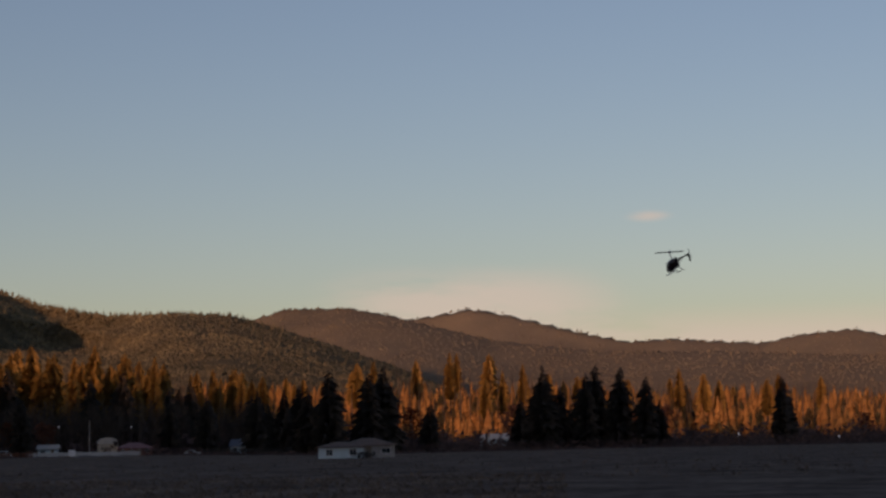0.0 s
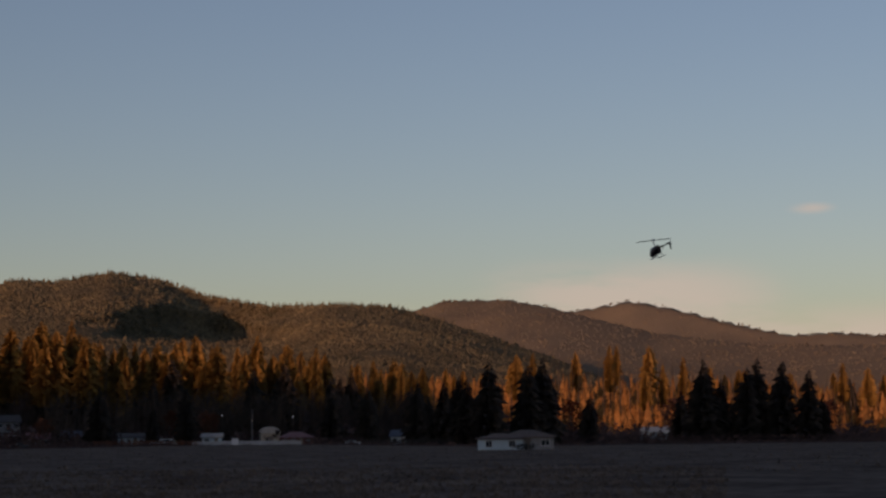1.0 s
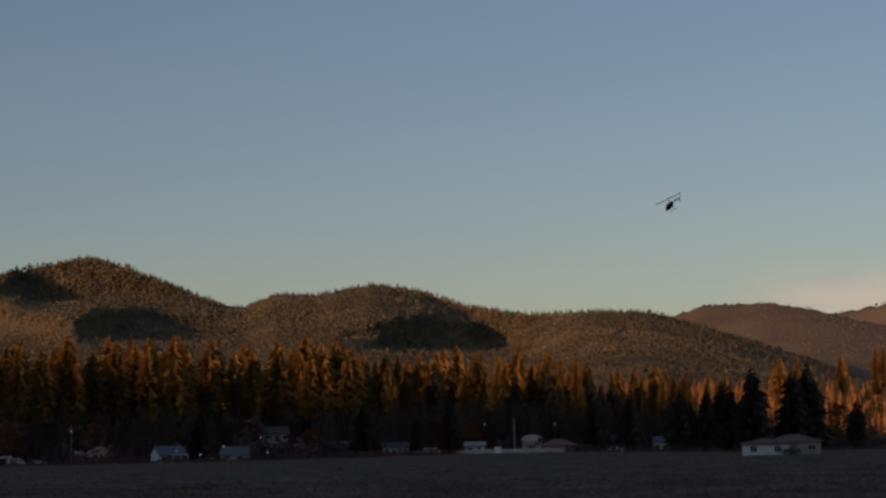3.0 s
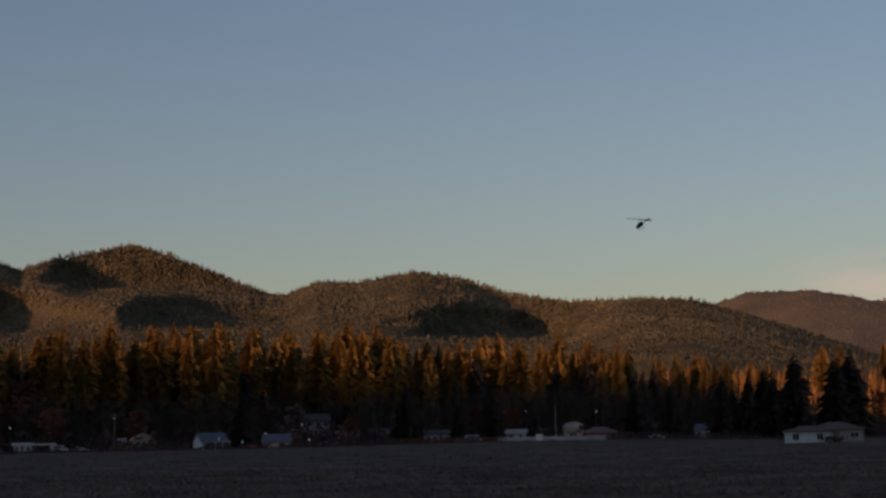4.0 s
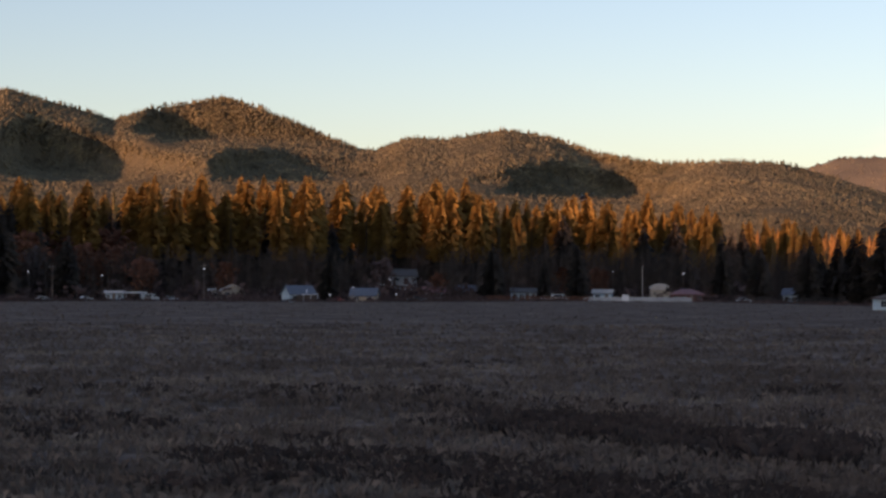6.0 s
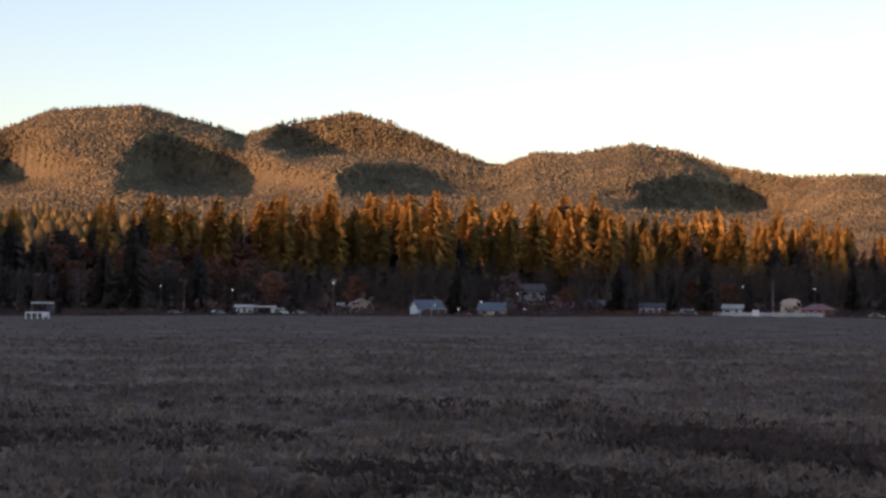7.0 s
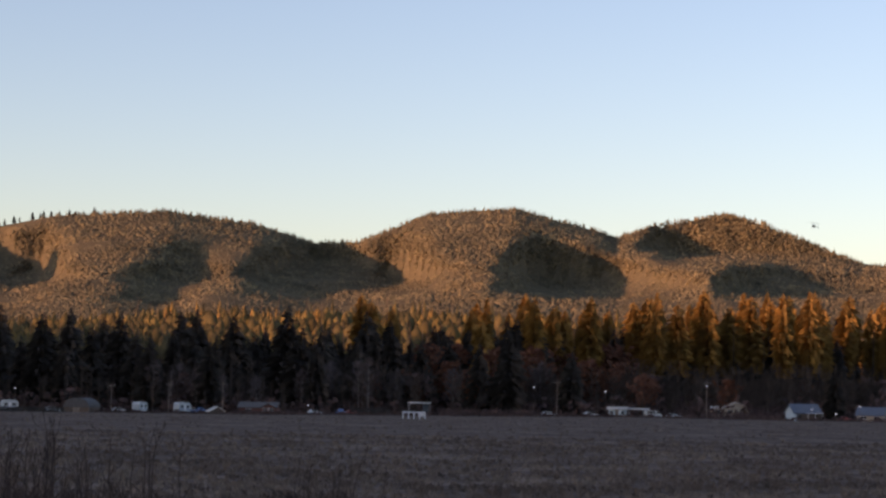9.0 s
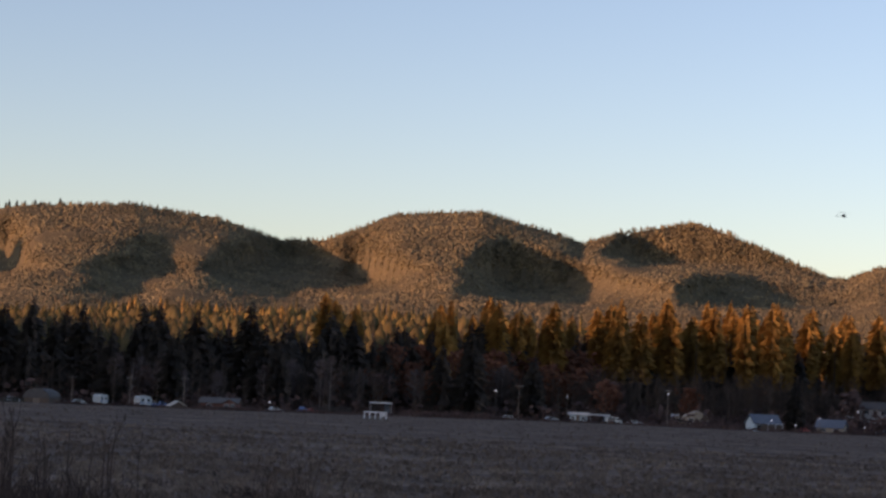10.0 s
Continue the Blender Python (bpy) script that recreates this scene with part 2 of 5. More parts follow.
def bench_height(az, d):
    """The wooded bench at the valley's edge, low in the east and higher in the west."""
    top = np.interp(az, [-60, -40, -28, -20, -14, -8, -3, 4, 10, 14, 20, 30, 60], [0, 30, 38, 50, 50, 44, 32, 24, 20, 22, 20, 14, 0])
    start = np.interp(az, [-40, -20, -8, 10, 16, 40], [600, 590, 565, 565, 640, 680])
    t = np.clip((d - start) / np.interp(az, [-40, -15, 5, 40], [640, 620, 480, 420]), 0, 1)
    return top * t * t * (3 - 2 * t) - dip(az, d)


# Ranges: (azimuth, elevation of the bare crest in degrees), crest distance, depth of the front slope
RANGES = {
    "main": dict(crest=[(-36, 3.6), (-29.6, 4.42), (-26.5, 4.85), (-25, 5.2), (-21.7, 5.44), (-19.1, 5.13), (-17.3, 4.6), (-15.9, 4.68), (-13.8, 5.56),
                        (-11.2, 5.76), (-8.8, 5.15), (-8.15, 4.9), (-7, 5.3), (-4.8, 5.67), (-3.7, 5.36), (-0.9, 4.2), (-0.2, 4.12), (0.7, 4.5),
                        (1.9, 4.45), (3.6, 4.75), (5, 4.56), (6.5, 4.05), (8.4, 3.74), (10.5, 3.78), (12, 3.7), (13.3, 3.35), (15, 2.8), (16.8, 2.15), (19.5, 1.0), (22, 0.1)],
                 dist=3000, front=1150, back=500),
    "second": dict(crest=[(10, 3.0), (12.3, 3.5), (13.6, 3.95), (15.5, 3.97), (16.7, 3.76), (18, 3.4), (20, 2.9), (23, 2.5), (27, 2.4), (31, 2.2), (35, 2.4), (38, 2.0)],
                   dist=3900, front=950, back=300),
    "far": dict(crest=[(15.5, 3.2), (17.5, 3.62), (18.5, 3.76), (19.3, 3.9), (20.4, 3.68), (22.3, 3.18), (24, 2.8), (25.2, 2.86), (26.3, 2.76),
                       (28, 2.65), (29.2, 2.88), (30.7, 3.0), (32, 2.7), (36, 2.9), (40, 2.4)], dist=4600, front=600, back=200),
}
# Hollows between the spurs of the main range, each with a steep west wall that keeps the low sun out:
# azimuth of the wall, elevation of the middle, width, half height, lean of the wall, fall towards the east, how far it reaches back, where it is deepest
# Fitted, as seen from EYE, so that shade falls on chosen slopes.
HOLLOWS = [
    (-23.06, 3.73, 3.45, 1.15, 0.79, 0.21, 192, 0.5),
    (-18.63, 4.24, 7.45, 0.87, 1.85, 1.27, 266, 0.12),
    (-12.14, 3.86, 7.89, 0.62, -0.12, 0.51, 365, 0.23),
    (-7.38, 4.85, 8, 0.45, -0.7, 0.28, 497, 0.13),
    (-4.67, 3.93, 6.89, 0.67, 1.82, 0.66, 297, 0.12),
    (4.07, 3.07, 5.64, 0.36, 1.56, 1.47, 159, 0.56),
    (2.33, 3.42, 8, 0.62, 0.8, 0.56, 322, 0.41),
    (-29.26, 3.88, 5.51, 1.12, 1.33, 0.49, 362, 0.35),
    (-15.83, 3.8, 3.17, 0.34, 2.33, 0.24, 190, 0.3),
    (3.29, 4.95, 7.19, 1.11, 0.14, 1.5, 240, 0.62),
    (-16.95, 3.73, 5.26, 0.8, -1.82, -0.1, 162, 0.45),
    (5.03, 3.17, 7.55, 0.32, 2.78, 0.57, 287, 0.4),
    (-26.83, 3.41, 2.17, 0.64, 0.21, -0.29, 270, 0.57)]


def ease(t):
    t = np.clip(t, 0, 1)
    return t * t * (3 - 2 * t)


def crest_distance(az):
    """How far off the main range's crest runs."""
    return RANGES["main"]["dist"] - 45 * np.clip(az - 3, 0, 7)


def crest_elevation(name, az):
    crest = RANGES[name]["crest"]
    return np.interp(az, [c[0] for c in crest], [c[1] + (0.21 if name == "main" else 0.16) for c in crest])


MAIN_AZ, MAIN_D = np.arange(-40, 22.61, 0.2), np.arange(1450, 3660, 8.0)


def main_range():
    """Heights of the main range over its plan: an even front, set back where the hollows lie."""
    up = np.linspace(0, 1, 56)
    az, g = np.meshgrid(MAIN_AZ, up, indexing="ij")
    top = crest_elevation("main", az)
    foot = np.minimum(1.2, top - 0.3)
    el, crest = foot + (top - foot) * g, crest_distance(az)
    d = crest - RANGES["main"]["front"] * (1 - g) ** 0.85
    bent = az + 0.22 * np.sin(5.1 * el + 1.3 * az) + 0.14 * np.sin(11.3 * el - 2.1 * az + 1) + 0.08 * np.sin(23 * el + 3.7 * az)
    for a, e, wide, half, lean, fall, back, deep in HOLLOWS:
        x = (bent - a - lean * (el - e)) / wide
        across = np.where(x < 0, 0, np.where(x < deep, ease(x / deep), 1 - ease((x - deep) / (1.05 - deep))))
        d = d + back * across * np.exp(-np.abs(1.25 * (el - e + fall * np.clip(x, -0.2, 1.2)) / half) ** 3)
    d = np.maximum.accumulate(np.minimum(d, crest + 40), axis=1) + 6 * g
    for axis, taps in ((0, (1, 2, 3, 2, 1)), (1, (1, 2, 1))):
        n, r = d.shape[axis], len(taps) // 2
        wide = np.pad(d, [(r, r) if a == axis else (0, 0) for a in (0, 1)], mode="edge")
        d = sum(w * np.take(wide, range(i, i + n), axis=axis) for i, w in enumerate(taps)) / sum(taps)
    z = EYE.z + d * np.tan(np.radians(el))
    rear = RANGES["main"]["back"]
    return d, np.stack([np.interp(MAIN_D, np.concatenate([[r[0] - 330], r, [r[-1] + rear]]), np.concatenate([[-6], h, [0.45 * h[-1]]])) for r, h in zip(d, z)])


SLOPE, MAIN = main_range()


def range_height(name, az, d):
    r = RANGES[name]
    az, d = np.asarray(az, float), np.asarray(d, float)
    x, y = np.sin(np.radians(az)) * d, np.cos(np.radians(az)) * d
    if name == "main":
        i = np.clip((az - MAIN_AZ[0]) / 0.2, 0, len(MAIN_AZ) - 1.001)
        j = np.clip((d - MAIN_D[0]) / 8.0, 0, len(MAIN_D) - 1.001)
        i0, j0 = i.astype(int), j.astype(int)
        u, v = i - i0, j - j0
        h = (MAIN[i0, j0] * (1 - u) + MAIN[i0 + 1, j0] * u) * (1 - v) + (MAIN[i0, j0 + 1] * (1 - u) + MAIN[i0 + 1, j0 + 1] * u) * v
        rough = np.clip((crest_distance(az) - d) / 200, 0, 1)
        return h + rough * (1.5 * wobble(x, y, 420) + 2 * wobble(x, y, 150, 2))
    dist = r["dist"] + 15 * np.sin(az * 0.9 + 1) - 45 * np.clip(az - 12, 0, 30)
    top = EYE.z + dist * np.tan(np.radians(crest_elevation(name, az)))
    t = np.where(d < dist, (dist - d) / r["front"], (d - dist) / r["back"] * 0.6)
    tc = np.clip(t, 0, 1)
    rough = np.clip(tc * 4, 0, 1) * np.clip(4 - tc * 4, 0, 1)
    return top * (1 - tc) ** 0.95 + rough * (9 * wobble(x, y, 420) + 4 * wobble(x, y, 150, 2)) - 3 * (tc >= 1)


def polar_sheet(name, azs, ds, height, mat):
    A, D = np.meshgrid(np.asarray(azs, float), np.asarray(ds, float), indexing="ij")
    Z = height(A, D)
    ar = np.radians(A)
    verts = np.stack([np.sin(ar) * D, np.cos(ar) * D, Z], -1).reshape(-1, 3)
    n, m = A.shape
    i, j = np.meshgrid(np.arange(n - 1), np.arange(m - 1), indexing="ij")
    k = (i * m + j).ravel()
    return sheet(name, verts, np.stack([k, k + 1, k + m + 1, k + m], -1), mat, smooth=True)


def field_height(az, d):
    x, y = np.sin(np.radians(az)) * d, np.cos(np.radians(az)) * d
    near = np.clip((d - 6) / 20, 0, 1) * np.clip((520 - d) / 100, 0, 1)
    return near * (0.05 * wobble(x, y, 30) + 0.03 * wobble(x, y, 7, 3)) + bench_height(az, d) * (np.abs(az) < 60)


ground_az = np.concatenate([np.arange(-180, -40, 5.0), np.arange(-40, 44, 0.4), np.arange(44, 180, 4.0), [180]])
ground_d = np.concatenate([[0.0], np.geomspace(2, 4950, 150)])
ground = polar_sheet("ground", ground_az, ground_d, field_height, GRASS)
tagged(ground, "wide field of short dry brown grass in evening shade", "ground", kind="structure")

hills = polar_sheet("hillside_main", np.arange(-40, 22.4, 0.2), np.concatenate([np.arange(1460, 1800, 20), np.arange(1800, 3060, 9), np.arange(3060, 3650, 40)]),
                    lambda a, d: range_height("main", a, d), HILL)
tagged(hills, "long forested hills with spurs lit by low sun", "hillside", kind="structure")
# Both ridges behind wear the pale haze colour, ground and trees alike.
hills = polar_sheet("hillside_second", np.arange(8, 42, 0.25), np.arange(1650, 4240, 24), lambda a, d: range_height("second", a, d), HAZY_FOREST)
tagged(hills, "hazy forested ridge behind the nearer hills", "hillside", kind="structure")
hills = polar_sheet("hillside_far", np.arange(14, 44, 0.25), np.arange(2950, 4850, 24), lambda a, d: range_height("far", a, d), HAZY_FOREST)
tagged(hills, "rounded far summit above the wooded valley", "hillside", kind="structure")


# The western ridge behind the camera, whose shadow lies over the valley floor
def west_ridge(a, b):
    """Height over a along the ridge and b across it."""
    # Crest heights are set by where its shadow should end in the valley.
    crest = np.interp(a, [-3000, 200, 269, 322, 416, 502, 569, 760, 940, 1180, 1340, 1600, 2500, 4000], [298, 298, 293, 286, 281, 274, 274, 277, 273, 273, 303, 303, 228, 228])
    return crest * np.exp(-(b / 420) ** 2) + 2 * wobble(a, b, 300) - 4


la, lb = np.meshgrid(np.arange(-3000, 3001, 60.0), np.arange(-1000, 1001, 50.0), indexing="ij")
lz = west_ridge(la, lb)
sdir, ldir = -at(SUN_AZ, 1), Vector((-(-at(SUN_AZ, 1)).y, (-at(SUN_AZ, 1)).x, 0))
across = lb - 1600
verts = np.stack([sdir.x * across + ldir.x * la, sdir.y * across + ldir.y * la, lz], -1).reshape(-1, 3)
gi, gj = np.meshgrid(np.arange(la.shape[0] - 1), np.arange(la.shape[1] - 1), indexing="ij")
gk = (gi * la.shape[1] + gj).ravel()
ridge = sheet("hillside_west", verts, np.stack([gk, gk + la.shape[1], gk + la.shape[1] + 1, gk + 1], -1), HILL, smooth=True)
tagged(ridge, "plain wooded ridge that closes the valley in the west", "hillside", kind="structure")

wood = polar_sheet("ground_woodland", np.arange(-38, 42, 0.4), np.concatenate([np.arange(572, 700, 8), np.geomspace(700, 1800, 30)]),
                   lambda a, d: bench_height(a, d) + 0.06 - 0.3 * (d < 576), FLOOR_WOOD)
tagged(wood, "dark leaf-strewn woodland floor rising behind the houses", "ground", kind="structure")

# An added shoulder further west, beyond the view, to shade the western slopes
sa, sd = np.arange(-58, -33, 0.5), np.arange(1700, 3200, 40.0)
crest_at = at(-43.9, 2680)
shoulder = polar_sheet("hillside_shoulder", sa, sd, lambda a, d: 345 * np.exp(-((np.sin(np.radians(a)) * d - crest_at.x) ** 2
                       + (np.cos(np.radians(a)) * d - crest_at.y) ** 2) / 185 ** 2) + 5 * wobble(a * 30, d, 300) - 6, HILL)
tagged(shoulder, "unseen added shoulder in the west that shades the slopes", "hillside", kind="structure")


# ---- woods ----
def scatter(count, az0, az1, d0, d1, rng):
    """Places spread evenly over a stretch of the plan."""
    az = rng.uniform(az0, az1, count)
    d = np.sqrt(rng.uniform(d0 * d0, d1 * d1, count))
    return az, d


def hang(count, az0, az1, rng, low=0.1):
    """Places spread evenly up the front of the main range, steep walls included."""
    az, g = rng.uniform(az0, az1, count), rng.uniform(low, 1, count) * (SLOPE.shape[1] - 1.001)
    f = (az - MAIN_AZ[0]) / 0.2
    i, j = f.astype(int), g.astype(int)
    u, v = f - i, g - j
    d = (SLOPE[i, j] * (1 - u) + SLOPE[i + 1, j] * u) * (1 - v) + (SLOPE[i, j + 1] * (1 - u) + SLOPE[i + 1, j + 1] * u) * v
    top = crest_elevation("main", az)
    foot = np.minimum(1.2, top - 0.3)
    return az, d - 3, EYE.z + d * np.tan(np.radians(foot + (top - foot) * g / (SLOPE.shape[1] - 1)))


def cone_trees(name, az, d, z, high, wide, mat, rng, sides=5, tiers=3):
    """Many far conifers in one mesh, each of a few ragged tiers."""
    n = len(az)
    x, y = np.sin(np.radians(az)) * d, np.cos(np.radians(az)) * d
    verts, faces, base = [], [], 0
    for t in range(tiers):
        lo, hi = t / tiers * 0.85 + 0.04, min(1.0, (t + 1.55) / tiers * 0.85 + 0.12)
        if t == tiers - 1:
            hi = 1.0
        rad = wide * (1 - t / tiers) ** 0.7 * 0.5
        ang = rng.uniform(0, 6.28, n)
        ring = []
        for k in range(sides):
            a = ang + k * math.tau / sides
            r = rad * rng.uniform(0.6, 1.25, n)
            ring.append(np.stack([x + np.cos(a) * r, y + np.sin(a) * r, z + high * (lo + rng.uniform(-0.05, 0.05, n))], -1))
        tip = np.stack([x + rng.normal(0, 0.15, n), y + rng.normal(0, 0.15, n), z + high * hi], -1)
        block = np.stack(ring + [tip], 1)
        verts.append(block.reshape(-1, 3))
        idx = base + np.arange(n) * (sides + 1)
        for k in range(sides):
            faces.append(np.stack([idx + k, idx + (k + 1) % sides, idx + sides], -1))
        base += n * (sides + 1)
    return sheet(name, np.concatenate(verts), np.concatenate(faces), mat)


def round_trees(name, az, d, z, high, wide, mat, rng, sides=5, smooth=False):
    """Many far trees with rounded, uneven crowns in one mesh: a skirt, a shoulder and a tip."""
    n = len(az)
    x, y = np.sin(np.radians(az)) * d, np.cos(np.radians(az)) * d
    ang = rng.uniform(0, 6.28, n)
    rows = []
    for rad, up in ((0.5, 0.12), (0.42, 0.6)):
        for k in range(sides):
            a, r = ang + k * math.tau / sides, wide * rad * rng.uniform(0.65, 1.2, n)
            rows.append(np.stack([x + np.cos(a) * r, y + np.sin(a) * r, z + high * (up + rng.uniform(-0.1, 0.1, n))], -1))
    rows.append(np.stack([x, y, z + high], -1))
    verts = np.stack(rows, 1).reshape(-1, 3)
    idx, faces = np.arange(n) * (2 * sides + 1), []
    for k in range(sides):
        j = (k + 1) % sides
        faces += [np.stack([idx + k, idx + j, idx + sides + j], -1), np.stack([idx + k, idx + sides + j, idx + sides + k], -1),
                  np.stack([idx + sides + k, idx + sides + j, idx + 2 * sides], -1)]
    return sheet(name, verts, np.concatenate(faces), mat, smooth=smooth)


rng = np.random.default_rng(4)
for name, count, az0, az1, d0, d1, hi, label in (
        ("main", 72000, -34, 21, 1760, 3060, 3.4, "dense conifer woods over the sunlit hills"),
        ("second", 20000, 10, 36, 1800, 3950, 3.6, "hazy conifer woods on the ridge behind"),
        ("far", 9000, 15, 38, 3100, 4640, 3.6, "conifer woods on the far summit")):
    if name == "main":
        az, d, z = hang(count, az0, az1, rng)
    else:
        az, d = scatter(count, az0, az1, d0, d1, rng)
        z = range_height(name, az, d)
    keep = z > 2
    x, y = np.sin(np.radians(az)) * d, np.cos(np.radians(az)) * d
    if name == "main":
        bald = (wobble(x, y, 260, 7) > 0.6) & (rng.random(count) < 0.4) | (az < -24) & (d > crest_distance(az) - 60) & (rng.random(count) < np.clip((-24 - az) / 1.5, 0, 0.9))
        keep &= ~bald
    az, d, z = az[keep], d[keep], z[keep]
    high = hi * rng.uniform(0.55, 1.25, len(az)) * (1 + 0.35 * (rng.random(len(az)) < 0.1))
    woods = round_trees("hill_woods", az, d, z - 0.4 * high, high, high * rng.uniform(1.3, 2.2, len(az)) * (1 if name == "main" else 0.9), HILL_TREE if name == "main" else HAZY_FOREST, rng, sides=4, smooth=True)
    tagged(woods, label, "woods", kind="stuff")
az, d, z = (np.concatenate(p) for p in zip(hang(5000, -34, 21, rng), hang(1100, -25, 14, rng, 0.985)))
keep = (z > 3) & ((az > -24.5) | (d < 2900) | (rng.random(len(az)) < 0.4))
az, d, z = az[keep], d[keep], z[keep]
high = rng.uniform(4.5, 9, len(az))
tagged(cone_trees("hill_firs", az, d, z - 1.2, high, high * rng.uniform(0.32, 0.5, len(az)), HILL_TREE, rng, tiers=2), "taller firs scattered over the wooded hills", "woods", kind="stuff")


def branch_clump(verts, faces, root, out, length, width, droop, rng):
    """A flat spray of foliage that leaves the trunk and droops: two bent quads set crosswise."""
    side = Vector((-out.y, out.x, 0))
    mid = root + out * length * 0.55 + Vector((0, 0, -droop * 0.35 + rng.uniform(-0.1, 0.15)))
    tip = root + out * length + Vector((0, 0, -droop))
    k = len(verts)
    verts += [root, mid + side * width, tip, mid - side * width, mid + Vector((0, 0, width * 0.9)), mid - Vector((0, 0, width * 0.8))]
    faces += [(k, k + 1, k + 2), (k, k + 2, k + 3), (k, k + 4, k + 2), (k, k + 2, k + 5)]


def conifer(kind, high, wide, seed, mat, bare=0.08, dense=1.0, ragged=0.25, taper=2.0):
    """A conifer with a tapered trunk and a crown of drooping sprays."""
    rng = random.Random(seed)
    tree = new(kind)
    bm = bmesh.new()
    tube(bm, (0, 0, -0.4), (0, 0, high * 0.5), high * 0.013, high * 0.008)
    tube(bm, (0, 0, high * 0.5), (0, 0, high * 0.98), high * 0.008, high * 0.001)
    part("trunk", bm, BARK, tree)
    verts, faces = [], []
    levels = int(26 * dense + high * 0.5)
    lean = [rng.uniform(0.7, 1.25) for _ in range(7)]
    for i in range(levels):
        f = i / (levels - 1)
        z = high * (bare + (1 - bare) * f)
        reach = wide * 0.5 * ((1 - f ** taper) ** 0.8 * min(1, 0.6 + f * 2.0) + 0.03)
        n = max(3, int((14 - 8 * f) * dense))
        for k in range(n):
            a = k * math.tau / n + i * 2.4 + rng.uniform(-0.4, 0.4)
            long = reach * lean[int(a / math.tau * 7) % 7] * rng.uniform(1 - ragged, 1 + ragged)
            if rng.random() < 0.07:
                long *= 0.3
            out = Vector((math.cos(a), math.sin(a), 0))
            branch_clump(verts, faces, Vector((0, 0, z + rng.uniform(-0.3, 0.3))), out, long, 0.19 * long + 0.13, long * rng.uniform(0.12, 0.42), rng)
    verts += [Vector((0.12, 0, high * 0.95)), Vector((-0.12, 0.1, high * 0.95)), Vector((0, -0.12, high * 0.95)), Vector((0, 0, high))]
    k = len(verts)
    faces += [(k - 4, k - 3, k - 1), (k - 3, k - 2, k - 1), (k - 2, k - 4, k - 1)]
    crown = sheet("crown", [tuple(v) for v in verts], faces, mat)
    crown.parent = tree
    return tree


def broadleaf(kind, high, wide, seed, mat, bark, leaves=260, leaf=0.5, base=0.25):
    """A tree with a forked trunk, limbs and a loose crown of small clumps, or bare twigs."""
    rng = random.Random(seed)
    tree = new(kind)
    bm = bmesh.new()
    top = Vector((rng.uniform(-0.4, 0.4), rng.uniform(-0.4, 0.4), high * 0.92))
    tube(bm, (0, 0, -0.4), top * 0.5, high * 0.016, high * 0.010)
    tube(bm, top * 0.5, top, high * 0.010, high * 0.002)
    ends = []
    for i in range(22):
        f = base + (0.95 - base) * i / 21
        a = i * 2.4 + rng.uniform(-0.5, 0.5)
        reach = wide * 0.5 * math.sin(math.pi * min(1, 0.22 + 0.78 * (f - base) / (1 - base))) * rng.uniform(0.6, 1.1)
        p = top * f
        q = p + Vector((math.cos(a) * reach, math.sin(a) * reach, reach * rng.uniform(0.5, 1.1)))
        tube(bm, p, q, high * 0.005, high * 0.001, 4)
        ends.append((p, q))
    part("trunk", bm, bark, tree)
    verts, faces = [], []
    for _ in range(leaves):
        p, q = rng.choice(ends)
        c = p.lerp(q, rng.uniform(0.35, 1.15)) + Vector([rng.gauss(0, wide * 0.05) for _ in range(3)])
        u = Vector([rng.gauss(0, 1) for _ in range(3)]).normalized()
        v = u.orthogonal().normalized()
        s = leaf * rng.uniform(0.5, 1.3)
        k = len(verts)
        thin = 0.12 if mat == BARE else 0.7
        verts += [c - u * s, c + v * s * thin, c + u * s, c - v * s * thin]
        faces += [(k, k + 1, k + 2), (k, k + 2, k + 3)]
    crown = sheet("crown", [tuple(v) for v in verts], faces, mat)
    crown.parent = tree
    return tree


TREES = {}


def plant(kind, az, d, scale=1.0, turn=0.0, z=None):
    """Sets a copy of one of the kind's trees into the plan."""
    models, label, category, group = TREES[kind]
    pick = models[int(abs(az * 7.31 + d * 0.37)) % len(models)]
    p = at(az, d, float(bench_height(az, d)) if z is None else z)
    tree = copy_thing(pick, pose(p.x, p.y, p.z, 0, 0, turn))
    tree.scale = (scale, scale, scale)
    return tagged(tree, label, category, group)


def models(kind, made, label, category, group):
    """Registers the models, which stand among the woods themselves."""
    TREES[kind] = (made, label, category, group)
    for i, ob in enumerate(made):
        tagged(ob, label, category, group)
        p = at(-18 + 6.5 * i + len(TREES) * 1.3, 700 + 30 * i)
        ob.matrix_basis = pose(p.x, p.y, float(bench_height(-18 + 6.5 * i + len(TREES) * 1.3, 700 + 30 * i)))


models("larch", [conifer("larch_tree", 26 + 2 * (i % 3), 5.8 + 0.9 * (i % 2), 10 + i, LARCH, bare=0.36, dense=1.0, ragged=0.32, taper=3.2) for i in range(6)],
       "slender golden autumn larch with a shaded lower crown", "tree", "larches along the valley edge")
models("fir", [conifer("fir_tree", 22 + 2 * i, 8.5 + 0.9 * i, 40 + i, FIR, bare=0.03, dense=1.05, ragged=0.45) for i in range(4)],
       "dark green fir standing in the shade", "tree", "firs along the valley edge")
models("russet", [broadleaf("russet_tree", 15, 10, 60 + i, RUSSET, BARK, 420, 0.6) for i in range(2)],
       "russet broadleaf tree with thinning autumn leaves", "tree", "russet trees")
models("aspen", [broadleaf("bare_tree", 19, 8, 70 + i, BARE, PALE_BARK, 900, 0.8) for i in range(3)],
       "leafless tree with pale trunk and fine twigs", "tree", "bare trees behind the houses")

